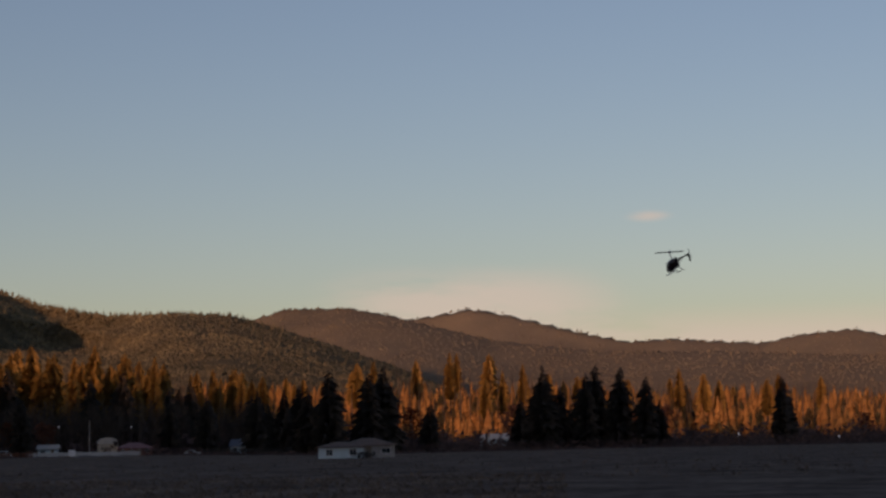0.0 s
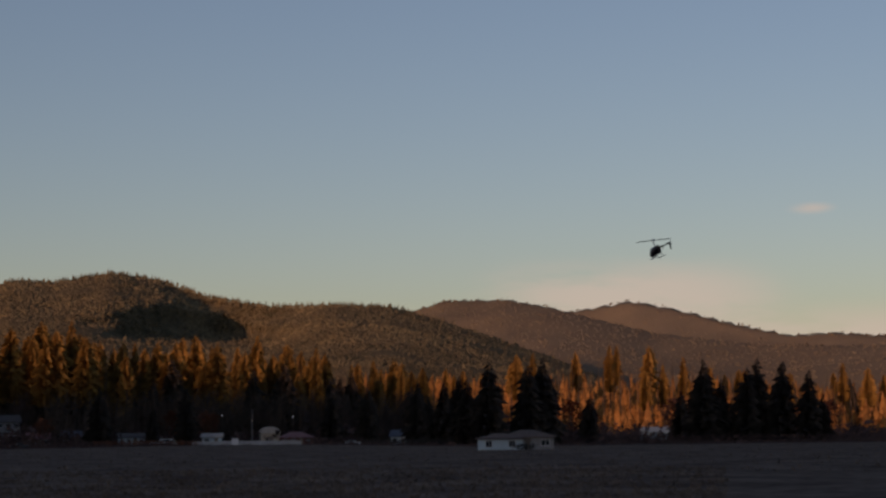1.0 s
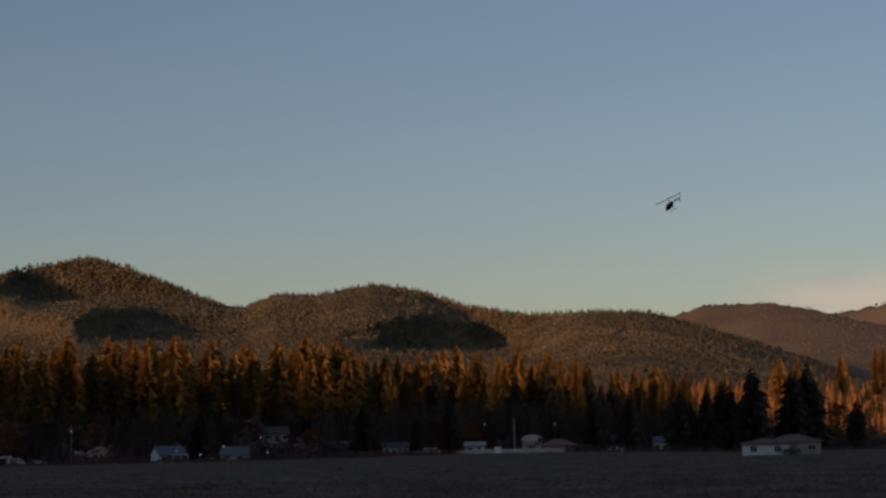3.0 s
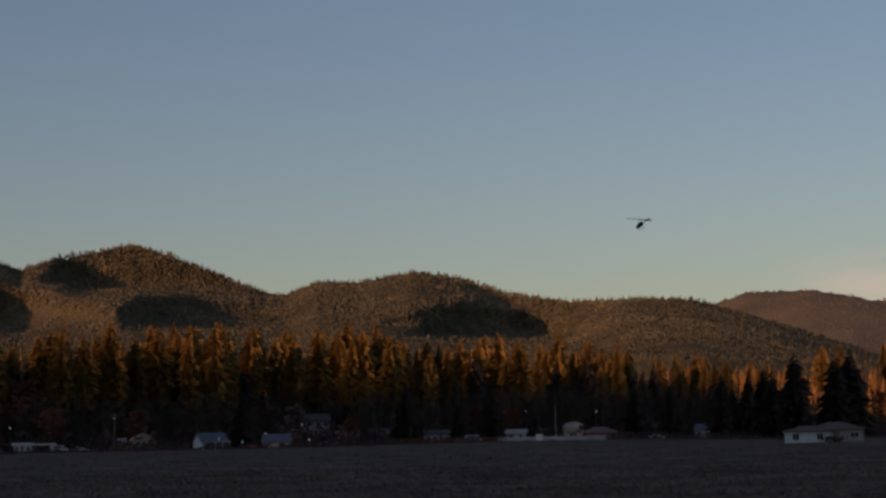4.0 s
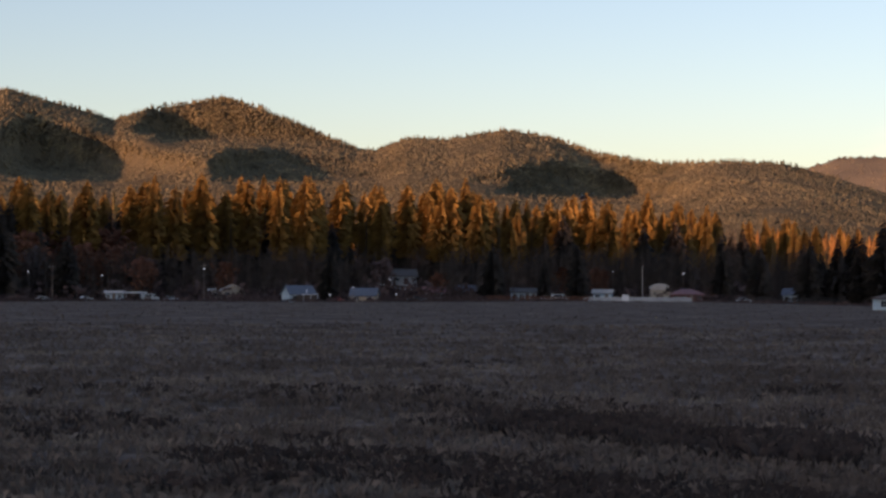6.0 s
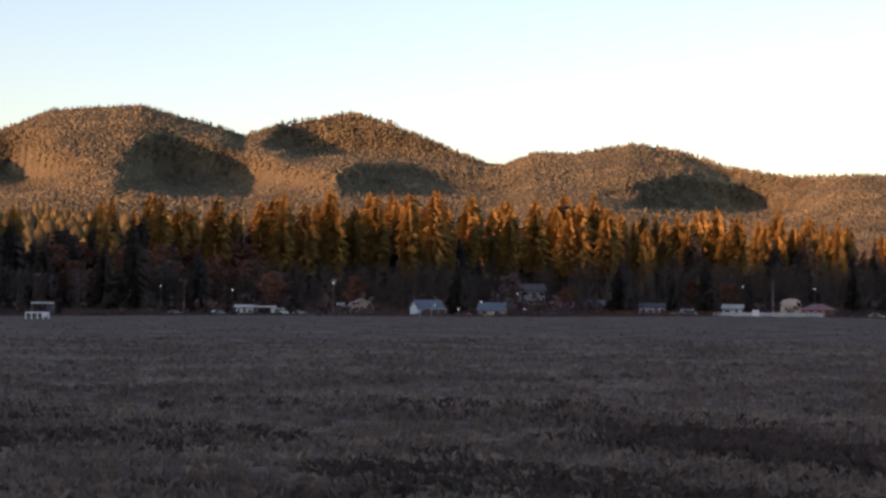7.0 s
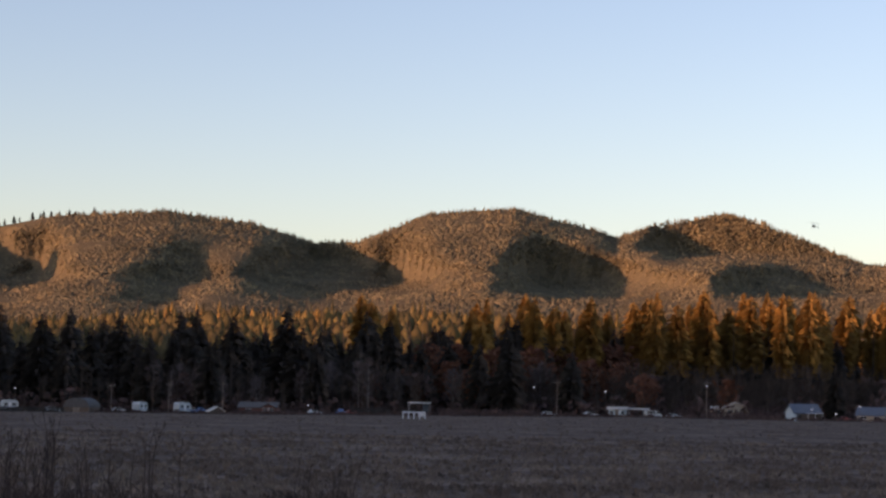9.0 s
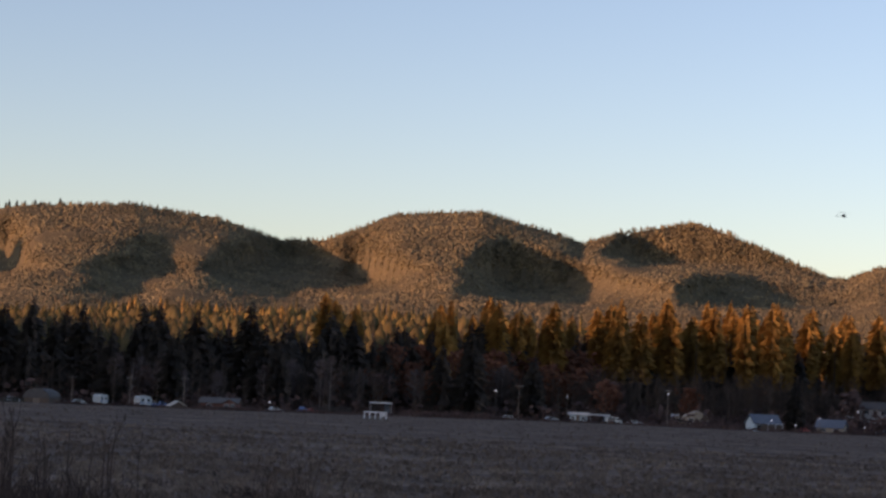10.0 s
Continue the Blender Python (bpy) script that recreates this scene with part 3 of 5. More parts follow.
# How high the woods reach over the plan, in degrees as seen from the field
def woods_top(az):
    return float(np.interp(az, [-30, -22, -13, -9, 1.6, 3.2, 5, 7.7, 9.2, 10.2, 12.7, 15, 17, 19.5, 22, 26, 31], [2.2, 2.4, 3.0, 3.5, 3.45, 2.95, 2.75, 2.75, 2.6, 2.4, 2.1, 2.15, 2.45, 2.45, 2.1, 1.9, 1.85]))


rnd = random.Random(8)
# Larches and firs in rows behind the houses, the nearest rows one by one
for i in range(285):
    az = rnd.uniform(-13, 13) if i < 215 else rnd.uniform(13, 31) if i < 250 else rnd.uniform(-30, -13)
    d = rnd.uniform(780, 1000) if az > 13 else 622 + 120 * rnd.random() ** 1.2
    if -0.9 < az < 1.6:
        d = max(d, 655)
    dark = rnd.random() < (0.2 if az > 13 else 0.45 if az > 9 else 0.25 if az > -10 else 0.55 if az > -13 else 1.0)
    high = 2 + d * math.tan(radians(woods_top(az) * rnd.uniform(0.8, 1.03))) - float(bench_height(az, d))
    plant("fir" if dark else "larch", az, d, min(1.35, max(0.55, high / 27)) * (0.85 if dark else 1), rnd.uniform(0, 360))
# Two tall golden larches that overtop the western woods
for az, d, el in ((-15.8, 690, 3.3), (-15.5, 684, 3.1), (-14.85, 700, 3.15)):
    plant("larch", az, d, (2 + d * math.tan(radians(el)) - float(bench_height(az, d))) / 28, az * 30)
# A dark screen of firs before the western bench
for i in range(46):
    az = -30.5 + 17.5 * (i + rnd.random()) / 46
    d = rnd.uniform(598, 690)
    plant("fir", az, d, (2 + d * math.tan(radians(rnd.uniform(1.75, 2.65))) - float(bench_height(az, d))) / 25, rnd.uniform(0, 360))
# Lone firs along the bare western skyline
for i in range(34):
    az = -31.5 + 7.6 * (i + rnd.uniform(-0.45, 0.45)) / 33
    d = 3002.0
    plant("fir", az, d, rnd.uniform(0.3, 0.62), rnd.uniform(0, 360), float(range_height("main", np.array(az), np.array(d))) - 0.3)
# Solitary dark firs before the woods
for az, d, high in ((14.95, 560, 24.5), (14.3, 566, 18), (16.15, 570, 23.5), (16.6, 575, 22), (13.6, 575, 19), (12.8, 575, 16), (20.7, 600, 15), (21.4, 590, 21.5), (21.9, 596, 19),
                    (22.7, 585, 19), (23.0, 590, 21.5), (23.75, 585, 20.5), (24.5, 580, 19.5), (24.9, 584, 12), (28.5, 600, 17.5), (-1.6, 575, 16), (3.3, 570, 15),
                    (5.9, 568, 17), (4.9, 574, 13), (11.3, 575, 15), (10.2, 580, 16), (18.0, 590, 14), (-20.3, 580, 20), (-22.1, 585, 21), (-9.4, 580, 20), (-11.3, 580, 22), (-12.2, 585, 19),
                    (-15.9, 590, 22), (-17.1, 585, 18), (-24.6, 590, 19), (-27.2, 600, 15)):
    plant("fir", az, d, high / 24 * (1.12 if az > 12 else 1), az * 40)
for i in range(26):
    az = rnd.uniform(12.3, 17.2) if i < 18 else rnd.uniform(20.5, 25.2)
    plant("fir", az, rnd.uniform(578, 625), rnd.uniform(0.42, 0.8), rnd.uniform(0, 360))
for i in range(26):
    az = rnd.uniform(-24, -9)
    plant("aspen", az, rnd.uniform(575, 620), rnd.uniform(0.6, 1.0), rnd.uniform(0, 360))
for i in range(34):
    az = rnd.choice([rnd.uniform(-16, -9), rnd.uniform(-13, 8), rnd.uniform(15, 31)])
    az += 2.6 if -0.9 < az < 1.5 else 0
    plant("russet", az, rnd.uniform(580, 640) if az < 9 else rnd.uniform(650, 800), rnd.uniform(0.6, 1.15), rnd.uniform(0, 360))
# A stand of taller russet trees between the larches, lit at their tops
for i in range(16):
    plant("russet", -14.2 + 6.4 * (i + rnd.random()) / 16, rnd.uniform(600, 650), rnd.uniform(1.1, 1.55), rnd.uniform(0, 360))


def joined_woods(name, models, places, label):
    """Many trees of some models in one mesh, for woods too deep to count."""
    meshes = []
    for ob in models:
        me = ob.children[-1].data
        co = np.empty(len(me.vertices) * 3, np.float32)
        me.vertices.foreach_get("co", co)
        tri = np.empty(len(me.loops), np.int32)
        me.loops.foreach_get("vertex_index", tri)
        meshes.append((co.reshape(-1, 3), tri.reshape(-1, 3)))
    verts, faces, base = [], [], 0
    for i, (az, d, scale, turn) in enumerate(places):
        co, tri = meshes[i % len(meshes)]
        p = at(az, d, float(bench_height(az, d)))
        c, s = math.cos(turn), math.sin(turn)
        verts.append(np.stack([(co[:, 0] * c - co[:, 1] * s) * scale + p.x, (co[:, 0] * s + co[:, 1] * c) * scale + p.y, co[:, 2] * scale + p.z], -1))
        faces.append(tri + base)
        base += len(co)
    ob = sheet(name, np.concatenate(verts), np.concatenate(faces), models[0].children[-1].data.materials[0])
    return tagged(ob, label, "woods", kind="stuff")


def small_conifers(kind, mat, seed):
    made = [conifer(kind, 26, 6.6, seed + i, mat, dense=0.5, ragged=0.35, taper=3.0 if mat == LARCH else 1.8) for i in range(3)]
    for i, ob in enumerate(made):
        p = at(-10 + 9 * i, 800)
        ob.matrix_basis = pose(p.x, p.y, float(bench_height(-10 + 9 * i, 800)))
    return made


gold, dark = small_conifers("larch_tree", LARCH, 90), small_conifers("fir_tree", FIR, 95)
for ob in gold:
    tagged(ob, TREES["larch"][1], "tree", TREES["larch"][3])
for ob in dark:
    tagged(ob, TREES["fir"][1], "tree", TREES["fir"][3])
deep = {"gold": [], "dark": []}
for i in range(1850):
    az = rnd.uniform(-31, 34) if i < 1150 else rnd.uniform(9, 34)
    d = rnd.uniform(800, 1250) if az > 13 else rnd.uniform(640, 900) if rnd.random() < 0.6 else rnd.uniform(800, 1250)
    high = 2 + d * math.tan(radians(woods_top(az) * rnd.uniform(0.62, 0.99))) - float(bench_height(az, d))
    if az < -13:
        high = rnd.uniform(13, 25)
    if high < 7:
        continue
    deep["dark" if rnd.random() < (0.18 if az > 13 else 0.45 if az > 9 else 0.3 if az > -10 else 0.45 if az > -13 else 0.8) else "gold"].append((az, d, min(high, 30) / 26, rnd.uniform(0, 6.28)))
joined_woods("larch_woods", gold, deep["gold"], "deep rows of golden larches, tops in low sunlight")
joined_woods("fir_woods", dark, deep["dark"], "deep rows of dark conifers among the larches")
az, d = scatter(19000, -34, 34, 1060, 1750, rng)
z = bench_height(az, d)
high = 3.5 + 4 * rng.random(len(az)) + 8 * rng.random(len(az)) ** 4 + 1.6 * wobble(az * 20, d, 140, 5)
golden = wobble(az * 20, d, 200, 9) + rng.normal(0, 0.5, len(az)) > np.where(az < -24, 0.85, np.where(az < -12, 0.45, 0.15))
for pick, mat, label in ((golden, LARCH, "golden larches in low sun on the bench below the hills"), (~golden, BENCH_TREE, "sunlit mixed conifers on the bench below the hills")):
    woods = cone_trees("bench_woods", az[pick], d[pick], z[pick] - 0.5, rng.uniform(0.85, 1.4, pick.sum()) * high[pick], high[pick] * rng.uniform(0.3, 0.52, pick.sum()), mat, rng, sides=5, tiers=3)
    tagged(woods, label, "woods", kind="stuff")
for az0, az1, d0, d1, count, mat, label in ((-33, -8, 860, 1300, 5000, BENCH_TREE, "mixed woods on the western bench"),
                                            (11, 35, 760, 1250, 3800, AUTUMN, "orange-brown young woods in low sun")):
    az, d = scatter(count, az0, az1, d0, d1, rng)
    high = 5 + 5 * rng.random(len(az)) + 9 * rng.random(len(az)) ** 3 + 2 * wobble(az * 15, d, 120, 3)
    if mat == AUTUMN:
        woods = cone_trees("young_woods", az, d, bench_height(az, d) - 0.4, high, high * rng.uniform(0.3, 0.5, len(az)), mat, rng, sides=6, tiers=5)
    else:
        woods = round_trees("young_woods", az, d, bench_height(az, d) - 0.4, 0.72 * high, high * rng.uniform(0.35, 0.6, len(az)), mat, rng, sides=5)
    tagged(woods, label, "woods", kind="stuff")
# Young firs, loose and ragged
young = [conifer("fir_tree", 12, 5.0 + 0.5 * i, 120 + i, FIR, bare=0.02, dense=0.42, ragged=0.5) for i in range(3)]
for i, ob in enumerate(young):
    tagged(ob, TREES["fir"][1], "tree", TREES["fir"][3])
    p = at(-14 + 10 * i, 640)
    ob.matrix_basis = pose(p.x, p.y, float(bench_height(-14 + 10 * i, 640)))
for az0, az1, d0, d1, count, label in ((-33, -8, 630, 1000, 1100, "dark conifers in shade on the western bench"),
                                       # This row also darkens the larches' shaded lower crowns.
                                       (-13, 14, 596, 700, 420, "dark young conifers under the larches"),
                                       (8, 15, 640, 800, 160, "dark young conifers in shade")):
    places = [(rnd.uniform(az0, az1), rnd.uniform(d0, d1), rnd.uniform(0.5, 1.25), rnd.uniform(0, 6.28)) for _ in range(count)]
    joined_woods("young_woods", young, [p for p in places if not (-0.6 < p[0] < 1.4 and p[1] < 632)], label)

# Leafless undergrowth between the houses and the larches
under = [broadleaf("thicket_tree", 13, 9, 160 + i, RUSSET_DARK, BARK, 300, 1.0, base=0.1) for i in range(4)]
for i, ob in enumerate(under):
    tagged(ob, "leafless maroon tree in evening shade", "tree", "thicket trees")
    p = at(-21 + 7 * i, 600)
    ob.matrix_basis = pose(p.x, p.y, float(bench_height(-21 + 7 * i, 600)))
places = [(rnd.uniform(-32, 9), rnd.uniform(577, 600), rnd.uniform(0.65, 1.35), rnd.uniform(0, 6.28)) for _ in range(150)]
# These dense tall rows stand in for shade below the larches' lit tops.
places += [(rnd.uniform(-13, 13), rnd.uniform(590, 622), rnd.uniform(0.85, 1.5), rnd.uniform(0, 6.28)) for _ in range(560)]
places += [(rnd.uniform(-32, -12), rnd.uniform(586, 625), rnd.uniform(0.9, 1.6), rnd.uniform(0, 6.28)) for _ in range(130)]
places = [(a, d + 40 if -1.0 < a < 1.8 else d, s, turn) for a, d, s, turn in places]
joined_woods("thicket", under, places, "leafless maroon thickets that darken the foot of the larches")

# Brushwood at the woods' edge
bverts, bfaces = [], []
for i in range(5200):
    az = rnd.uniform(-31, 34)
    d = rnd.uniform(574, 640) if az < 10 else rnd.uniform(585, 800)
    p = at(az, d, float(bench_height(az, d)))
    tall = rnd.uniform(1.0, 4.5) * (1.6 if rnd.random() < 0.15 else 1)
    for j in range(9):
        a, r = rnd.uniform(0, 6.28), tall * rnd.uniform(0.1, 0.5)
        c = p + Vector((math.cos(a) * r, math.sin(a) * r, tall * rnd.uniform(0.1, 1.0)))
        u = Vector([rnd.gauss(0, 1) for _ in range(3)]).normalized()
        v = u.orthogonal().normalized()
        s, k = tall * rnd.uniform(0.1, 0.28), len(bverts)
        bverts += [tuple(c - u * s), tuple(c + v * s * 0.6), tuple(c + u * s), tuple(c - v * s * 0.6)]
        bfaces.append((k, k + 1, k + 2, k + 3))
brush = sheet("brushwood", bverts, bfaces, RUSSET_DARK)
tagged(brush, "tangled dark russet brushwood along the woods' edge", "shrubs", kind="stuff")


# ---- the settlement at the field's far edge ----
def facing(az, d, turn=0.0, z=0.0):
    """A pose in the plan whose -Y side faces the camera, turned by some degrees."""
    p = at(az, d, z - float(dip(az, d)))
    return pose(p.x, p.y, p.z, 0, 0, -az + turn)


def window(x, y, z, w, h, parent, name="window"):
    """A window set into a wall that faces -Y: frame and pane."""
    bm = bmesh.new()
    for x0, x1, z0, z1 in ((-w / 2 - 0.08, -w / 2, -h / 2 - 0.08, h / 2 + 0.08), (w / 2, w / 2 + 0.08, -h / 2 - 0.08, h / 2 + 0.08),
                           (-w / 2, w / 2, h / 2, h / 2 + 0.08), (-w / 2, w / 2, -h / 2 - 0.08, -h / 2), (-0.03, 0.03, -h / 2, h / 2)):
        box(bm, x + x0, x + x1, y - 0.06, y + 0.02, z + z0, z + z1)
    frame_ob = part(name, bm, TRIM, parent)
    bm = box(bmesh.new(), x - w / 2, x + w / 2, y - 0.02, y + 0.0, z - h / 2, z + h / 2)
    part("pane", bm, GLASS, frame_ob)


def gable_roof(w, d, z, rise, over, thick, along="X"):
    """Two sloping slabs and their ridge, over a body w by d."""
    bm = bmesh.new()
    half, run = (d / 2 + over, w / 2 + over) if along == "X" else (w / 2 + over, d / 2 + over)
    low = z - rise * over / (half - over)
    prof = [(-half, low), (0, z + rise), (half, low), (half, low + thick), (0, z + rise + thick * 1.2), (-half, low + thick)]
    ends = []
    for e in (-run, run):
        ends.append([bm.verts.new((e, p, q) if along == "X" else (p, e, q)) for p, q in prof])
    n = len(prof)
    for k in range(n):
        bm.faces.new((ends[0][k], ends[0][(k + 1) % n], ends[1][(k + 1) % n], ends[1][k]))
    for e in ends:
        bm.faces.new((e[0], e[1], e[4], e[5]))
        bm.faces.new((e[1], e[2], e[3], e[4]))
    bmesh.ops.recalc_face_normals(bm, faces=bm.faces)
    return bm


def hip_roof(w, d, z, rise, over, thick):
    bm = bmesh.new()
    a, b = w / 2 + over, d / 2 + over
    r = max(0.3, a - b)
    low = [bm.verts.new(p) for p in ((-a, -b, z - 0.1), (a, -b, z - 0.1), (a, b, z - 0.1), (-a, b, z - 0.1))]
    mid = [bm.verts.new((v.co.x, v.co.y, z - 0.1 + thick)) for v in low]
    top = [bm.verts.new((-r, 0, z + rise)), bm.verts.new((r, 0, z + rise))]
    for k in range(4):
        bm.faces.new((low[k], low[(k + 1) % 4], mid[(k + 1) % 4], mid[k]))
    bm.faces.new(low[::-1])
    bm.faces.new((mid[0], mid[1], top[1], top[0]))
    bm.faces.new((mid[1], mid[2], top[1]))
    bm.faces.new((mid[2], mid[3], top[0], top[1]))
    bm.faces.new((mid[3], mid[0], top[0]))
    bmesh.ops.recalc_face_normals(bm, faces=bm.faces)
    return bm


def body(w, d, h, rise, along):
    """Walls with gables up to the roof."""
    bm = box(bmesh.new(), -w / 2, w / 2, -d / 2, d / 2, -0.3, h)
    if rise:
        half, run = (d / 2, w / 2) if along == "X" else (w / 2, d / 2)
        ends = []
        for e in (-run, run):
            ends.append([bm.verts.new((e, p, q) if along == "X" else (p, e, q)) for p, q in ((-half, h + 0.002), (half, h + 0.002), (0, h + rise - 0.02))])
        bm.faces.new(ends[0])
        bm.faces.new(ends[1][::-1])
        for k in range(3):
            bm.faces.new((ends[0][k], ends[0][(k + 1) % 3], ends[1][(k + 1) % 3], ends[1][k]))
        bmesh.ops.recalc_face_normals(bm, faces=bm.faces)
    return bm


def house(label, m, w, d, h, rise, wall, roof, along="X", hip=False, windows=2, door=True, chimney=False, over=0.5, name="house", storeys=1, wing=None, porch=False, wing_mat=None):
    """A house: wall, roof, windows with panes, door, and what else it has."""
    ob = tagged(new(name), label, name.replace("_", " "), "houses along the field" if name == "house" else "")
    ob.matrix_basis = m
    part("wall", body(w, d, h, 0 if hip else rise, along), wall, ob)
    part("roof", hip_roof(w, d, h, rise, over, 0.18) if hip else gable_roof(w, d, h, rise, over, 0.18, along), roof, ob)
    y = -d / 2
    slots = windows + (1 if door else 0)
    for s in range(storeys):
        zc = h * (s + 0.55) / storeys
        for k in range(slots):
            x = -w / 2 + w * (k + 0.5) / slots
            if door and s == 0 and k == slots // 2:
                bm = box(bmesh.new(), x - 0.5, x + 0.5, y - 0.05, y + 0.05, 0.1, 2.1, 0.02)
                leaf = part("door", bm, WOOD, ob)
                part("door_handle", box(bmesh.new(), x + 0.32, x + 0.42, y - 0.09, y - 0.05, 1.0, 1.06), STEEL, leaf)
            else:
                window(x, y, zc, min(1.5, w / slots * 0.5), min(1.2, h / storeys * 0.42), ob)
    if chimney:
        bm = box(bmesh.new(), w * 0.2 - 0.35, w * 0.2 + 0.35, -0.35, 0.35, h + rise * 0.5, h + rise + 0.8, 0.03)
        stack = part("chimney", bm, SIDING_GREY, ob)
        part("chimney_cap", box(bmesh.new(), w * 0.2 - 0.42, w * 0.2 + 0.42, -0.42, 0.42, h + rise + 0.8, h + rise + 0.92), TRIM, stack)
    if wing:
        wx, wy, ww, wd, wh, wr, whip = wing
        bm = body(ww, wd, wh, 0 if whip else wr, "Y")
        bmesh.ops.translate(bm, verts=bm.verts, vec=(wx, wy, 0))
        side = part("wing_wall", bm, wing_mat or wall, ob)
        bm = hip_roof(ww, wd, wh, wr, over, 0.18) if whip else gable_roof(ww, wd, wh, wr, over, 0.18, "Y")
        bmesh.ops.translate(bm, verts=bm.verts, vec=(wx, wy, 0.004))
        part("wing_roof", bm, roof, ob)
        for k in (-1, 1):
            window(wx + k * ww * 0.26, wy - wd / 2, wh * 0.55, 1.1, 1.1, side)
    if porch:
        # Dark panel in place of the shade under the porch roof
        part("porch_screen", box(bmesh.new(), -w * 0.32, w / 2 - 0.1, y - 1.2, y - 1.1, -0.2, h - 0.35), SIDING_DARK, ob)
        part("porch_roof", box(bmesh.new(), -w * 0.1, w / 2, y - 2.0, y - 0.01, h - 0.25, h - 0.1), TRIM, ob)
        for k in range(3):
            x = -w * 0.1 + 0.1 + (w * 0.6 - 0.2) * k / 2
            part("porch_post", box(bmesh.new(), x - 0.06, x + 0.06, y - 1.95, y - 1.83, -0.2, h - 0.25), TRIM, ob)
    return ob


# The white house that stands out in the field
# Grey siding on the set-back main wall stands in for its shade.
house("single-storey house with brown hipped roof and projecting white wing", facing(16.1, 356, 2), 9.6, 7, 2.3, 1.4, SIDING_GREY, ROOF_BROWN, hip=True, windows=2,
      wing_mat=SIDING_WHITE, wing=(-5.2, -4.6, 8.2, 6.4, 2.05, 1.0, True))
house("small house with blue metal roof and white gable wall", facing(-2.55, 560, 24), 8.0, 6.5, 2.4, 2.3, SIDING_WHITE, ROOF_BLUE, windows=2, porch=True)
house("low outbuilding with blue metal roof and pale wall", facing(-0.55, 566, -12), 7.6, 5.5, 2.0, 2.0, SIDING_TAN, ROOF_BLUE, windows=2, door=False, name="outbuilding")
house("grey two-storey house with dark roof behind the firs", facing(0.4, 628, 8, 3.2), 12.5, 8, 5.2, 2.0, SIDING_GREY, ROOF_DARK, windows=4, storeys=2, over=0.6)
house("tan shed with low pale gable roof", facing(-4.55, 585, 10, 0.9), 7.6, 6, 2.4, 1.7, SIDING_TAN, ROOF_PALE, along="Y", windows=1, name="shed")
house("small tan hut beside a shed", facing(-5.05, 586, 0, 0.9), 3.6, 3.5, 2.3, 0.5, SIDING_TAN, ROOF_PALE, windows=1, door=False, name="hut")
house("low white house with flat pale roof beside an open carport", facing(-8.02, 570, -6), 4.8, 5, 2.3, 0.5, SIDING_WHITE, ROOF_PALE, windows=2, over=0.7)
house("narrow grey two-storey cabin with pale eaves among bare trees", facing(-9.5, 590, 12), 2.6, 3.2, 5.2, 0.5, SIDING_DARK, ROOF_PALE, windows=1, door=False, storeys=2, name="cabin", over=0.3)
house("low pale gabled shelter beside parked trucks", facing(-20.1, 530, 15), 4.4, 4, 0.7, 1.2, SIDING_DARK, ROOF_PALE, along="Y", windows=0, door=False, name="shelter", over=0.3)
house("low house with faded red roof", facing(1.55, 590, 5, 0.6), 6.5, 5, 2.3, 1.5, SIDING_GREY, ROOF_RED, windows=2)
house("small cabin with pale blue-grey metal roof", facing(2.55, 596, -15, 1.0), 6.0, 5, 2.3, 1.6, SIDING_DARK, ROOF_BLUE, windows=1)
house("white bungalow with dark eaves", facing(4.25, 580, 6, 0.3), 7.5, 5, 2.4, 1.1, SIDING_WHITE, ROOF_DARK, windows=3)
house("white hut with pale roof by the long wall", facing(6.65, 575, -8), 5.6, 4.5, 2.5, 0.9, SIDING_WHITE, ROOF_PALE, windows=1, name="hut")
house("house with faded red hipped roof and dark red wall", facing(9.15, 574, 6), 9.5, 6.5, 2.2, 1.7, SIDING_RED, ROOF_RED, hip=True, windows=3)
house("white cottage with blue metal roof among dark shrubs", facing(12.4, 580, -10), 7.4, 6, 2.8, 1.7, SIDING_WHITE, ROOF_BLUE, windows=2)
house("pale bungalow with light metal roof behind bare trees", facing(19.9, 700, 5, 1.5), 9.5, 6, 2.4, 1.6, SIDING_WHITE, ROOF_PALE, windows=3)
house("house with orange-red roof on the sunlit slope", facing(17.25, 900, 12, 9.0), 10, 7, 3.0, 3.0, SIDING_TAN, ROOF_RED, windows=2)
house("white cabin among the trees with pale roof", facing(13.9, 640, 10, 0.3), 5, 4, 2.4, 1.2, SIDING_WHITE, ROOF_PALE, windows=1, name="cabin")
house("dark timber barn with grey gable roof", facing(-28.6, 520, 30), 8.5, 9, 1.8, 2.2, SIDING_DARK, ROOF_DARK, along="Y", windows=0, name="barn")
house("faded red barn with pale lean-to", facing(-18.8, 540, -10), 10.5, 6, 2.0, 1.3, SIDING_RED, ROOF_DARK, windows=1, name="barn", wing=(3.4, -3.6, 3.2, 3, 2.2, 0.8, False))
house("white cabin high among the trees", facing(-15.6, 640, 10, 9.5), 8.5, 5, 2.3, 0.9, SIDING_WHITE, ROOF_PALE, windows=2, name="cabin", door=False)


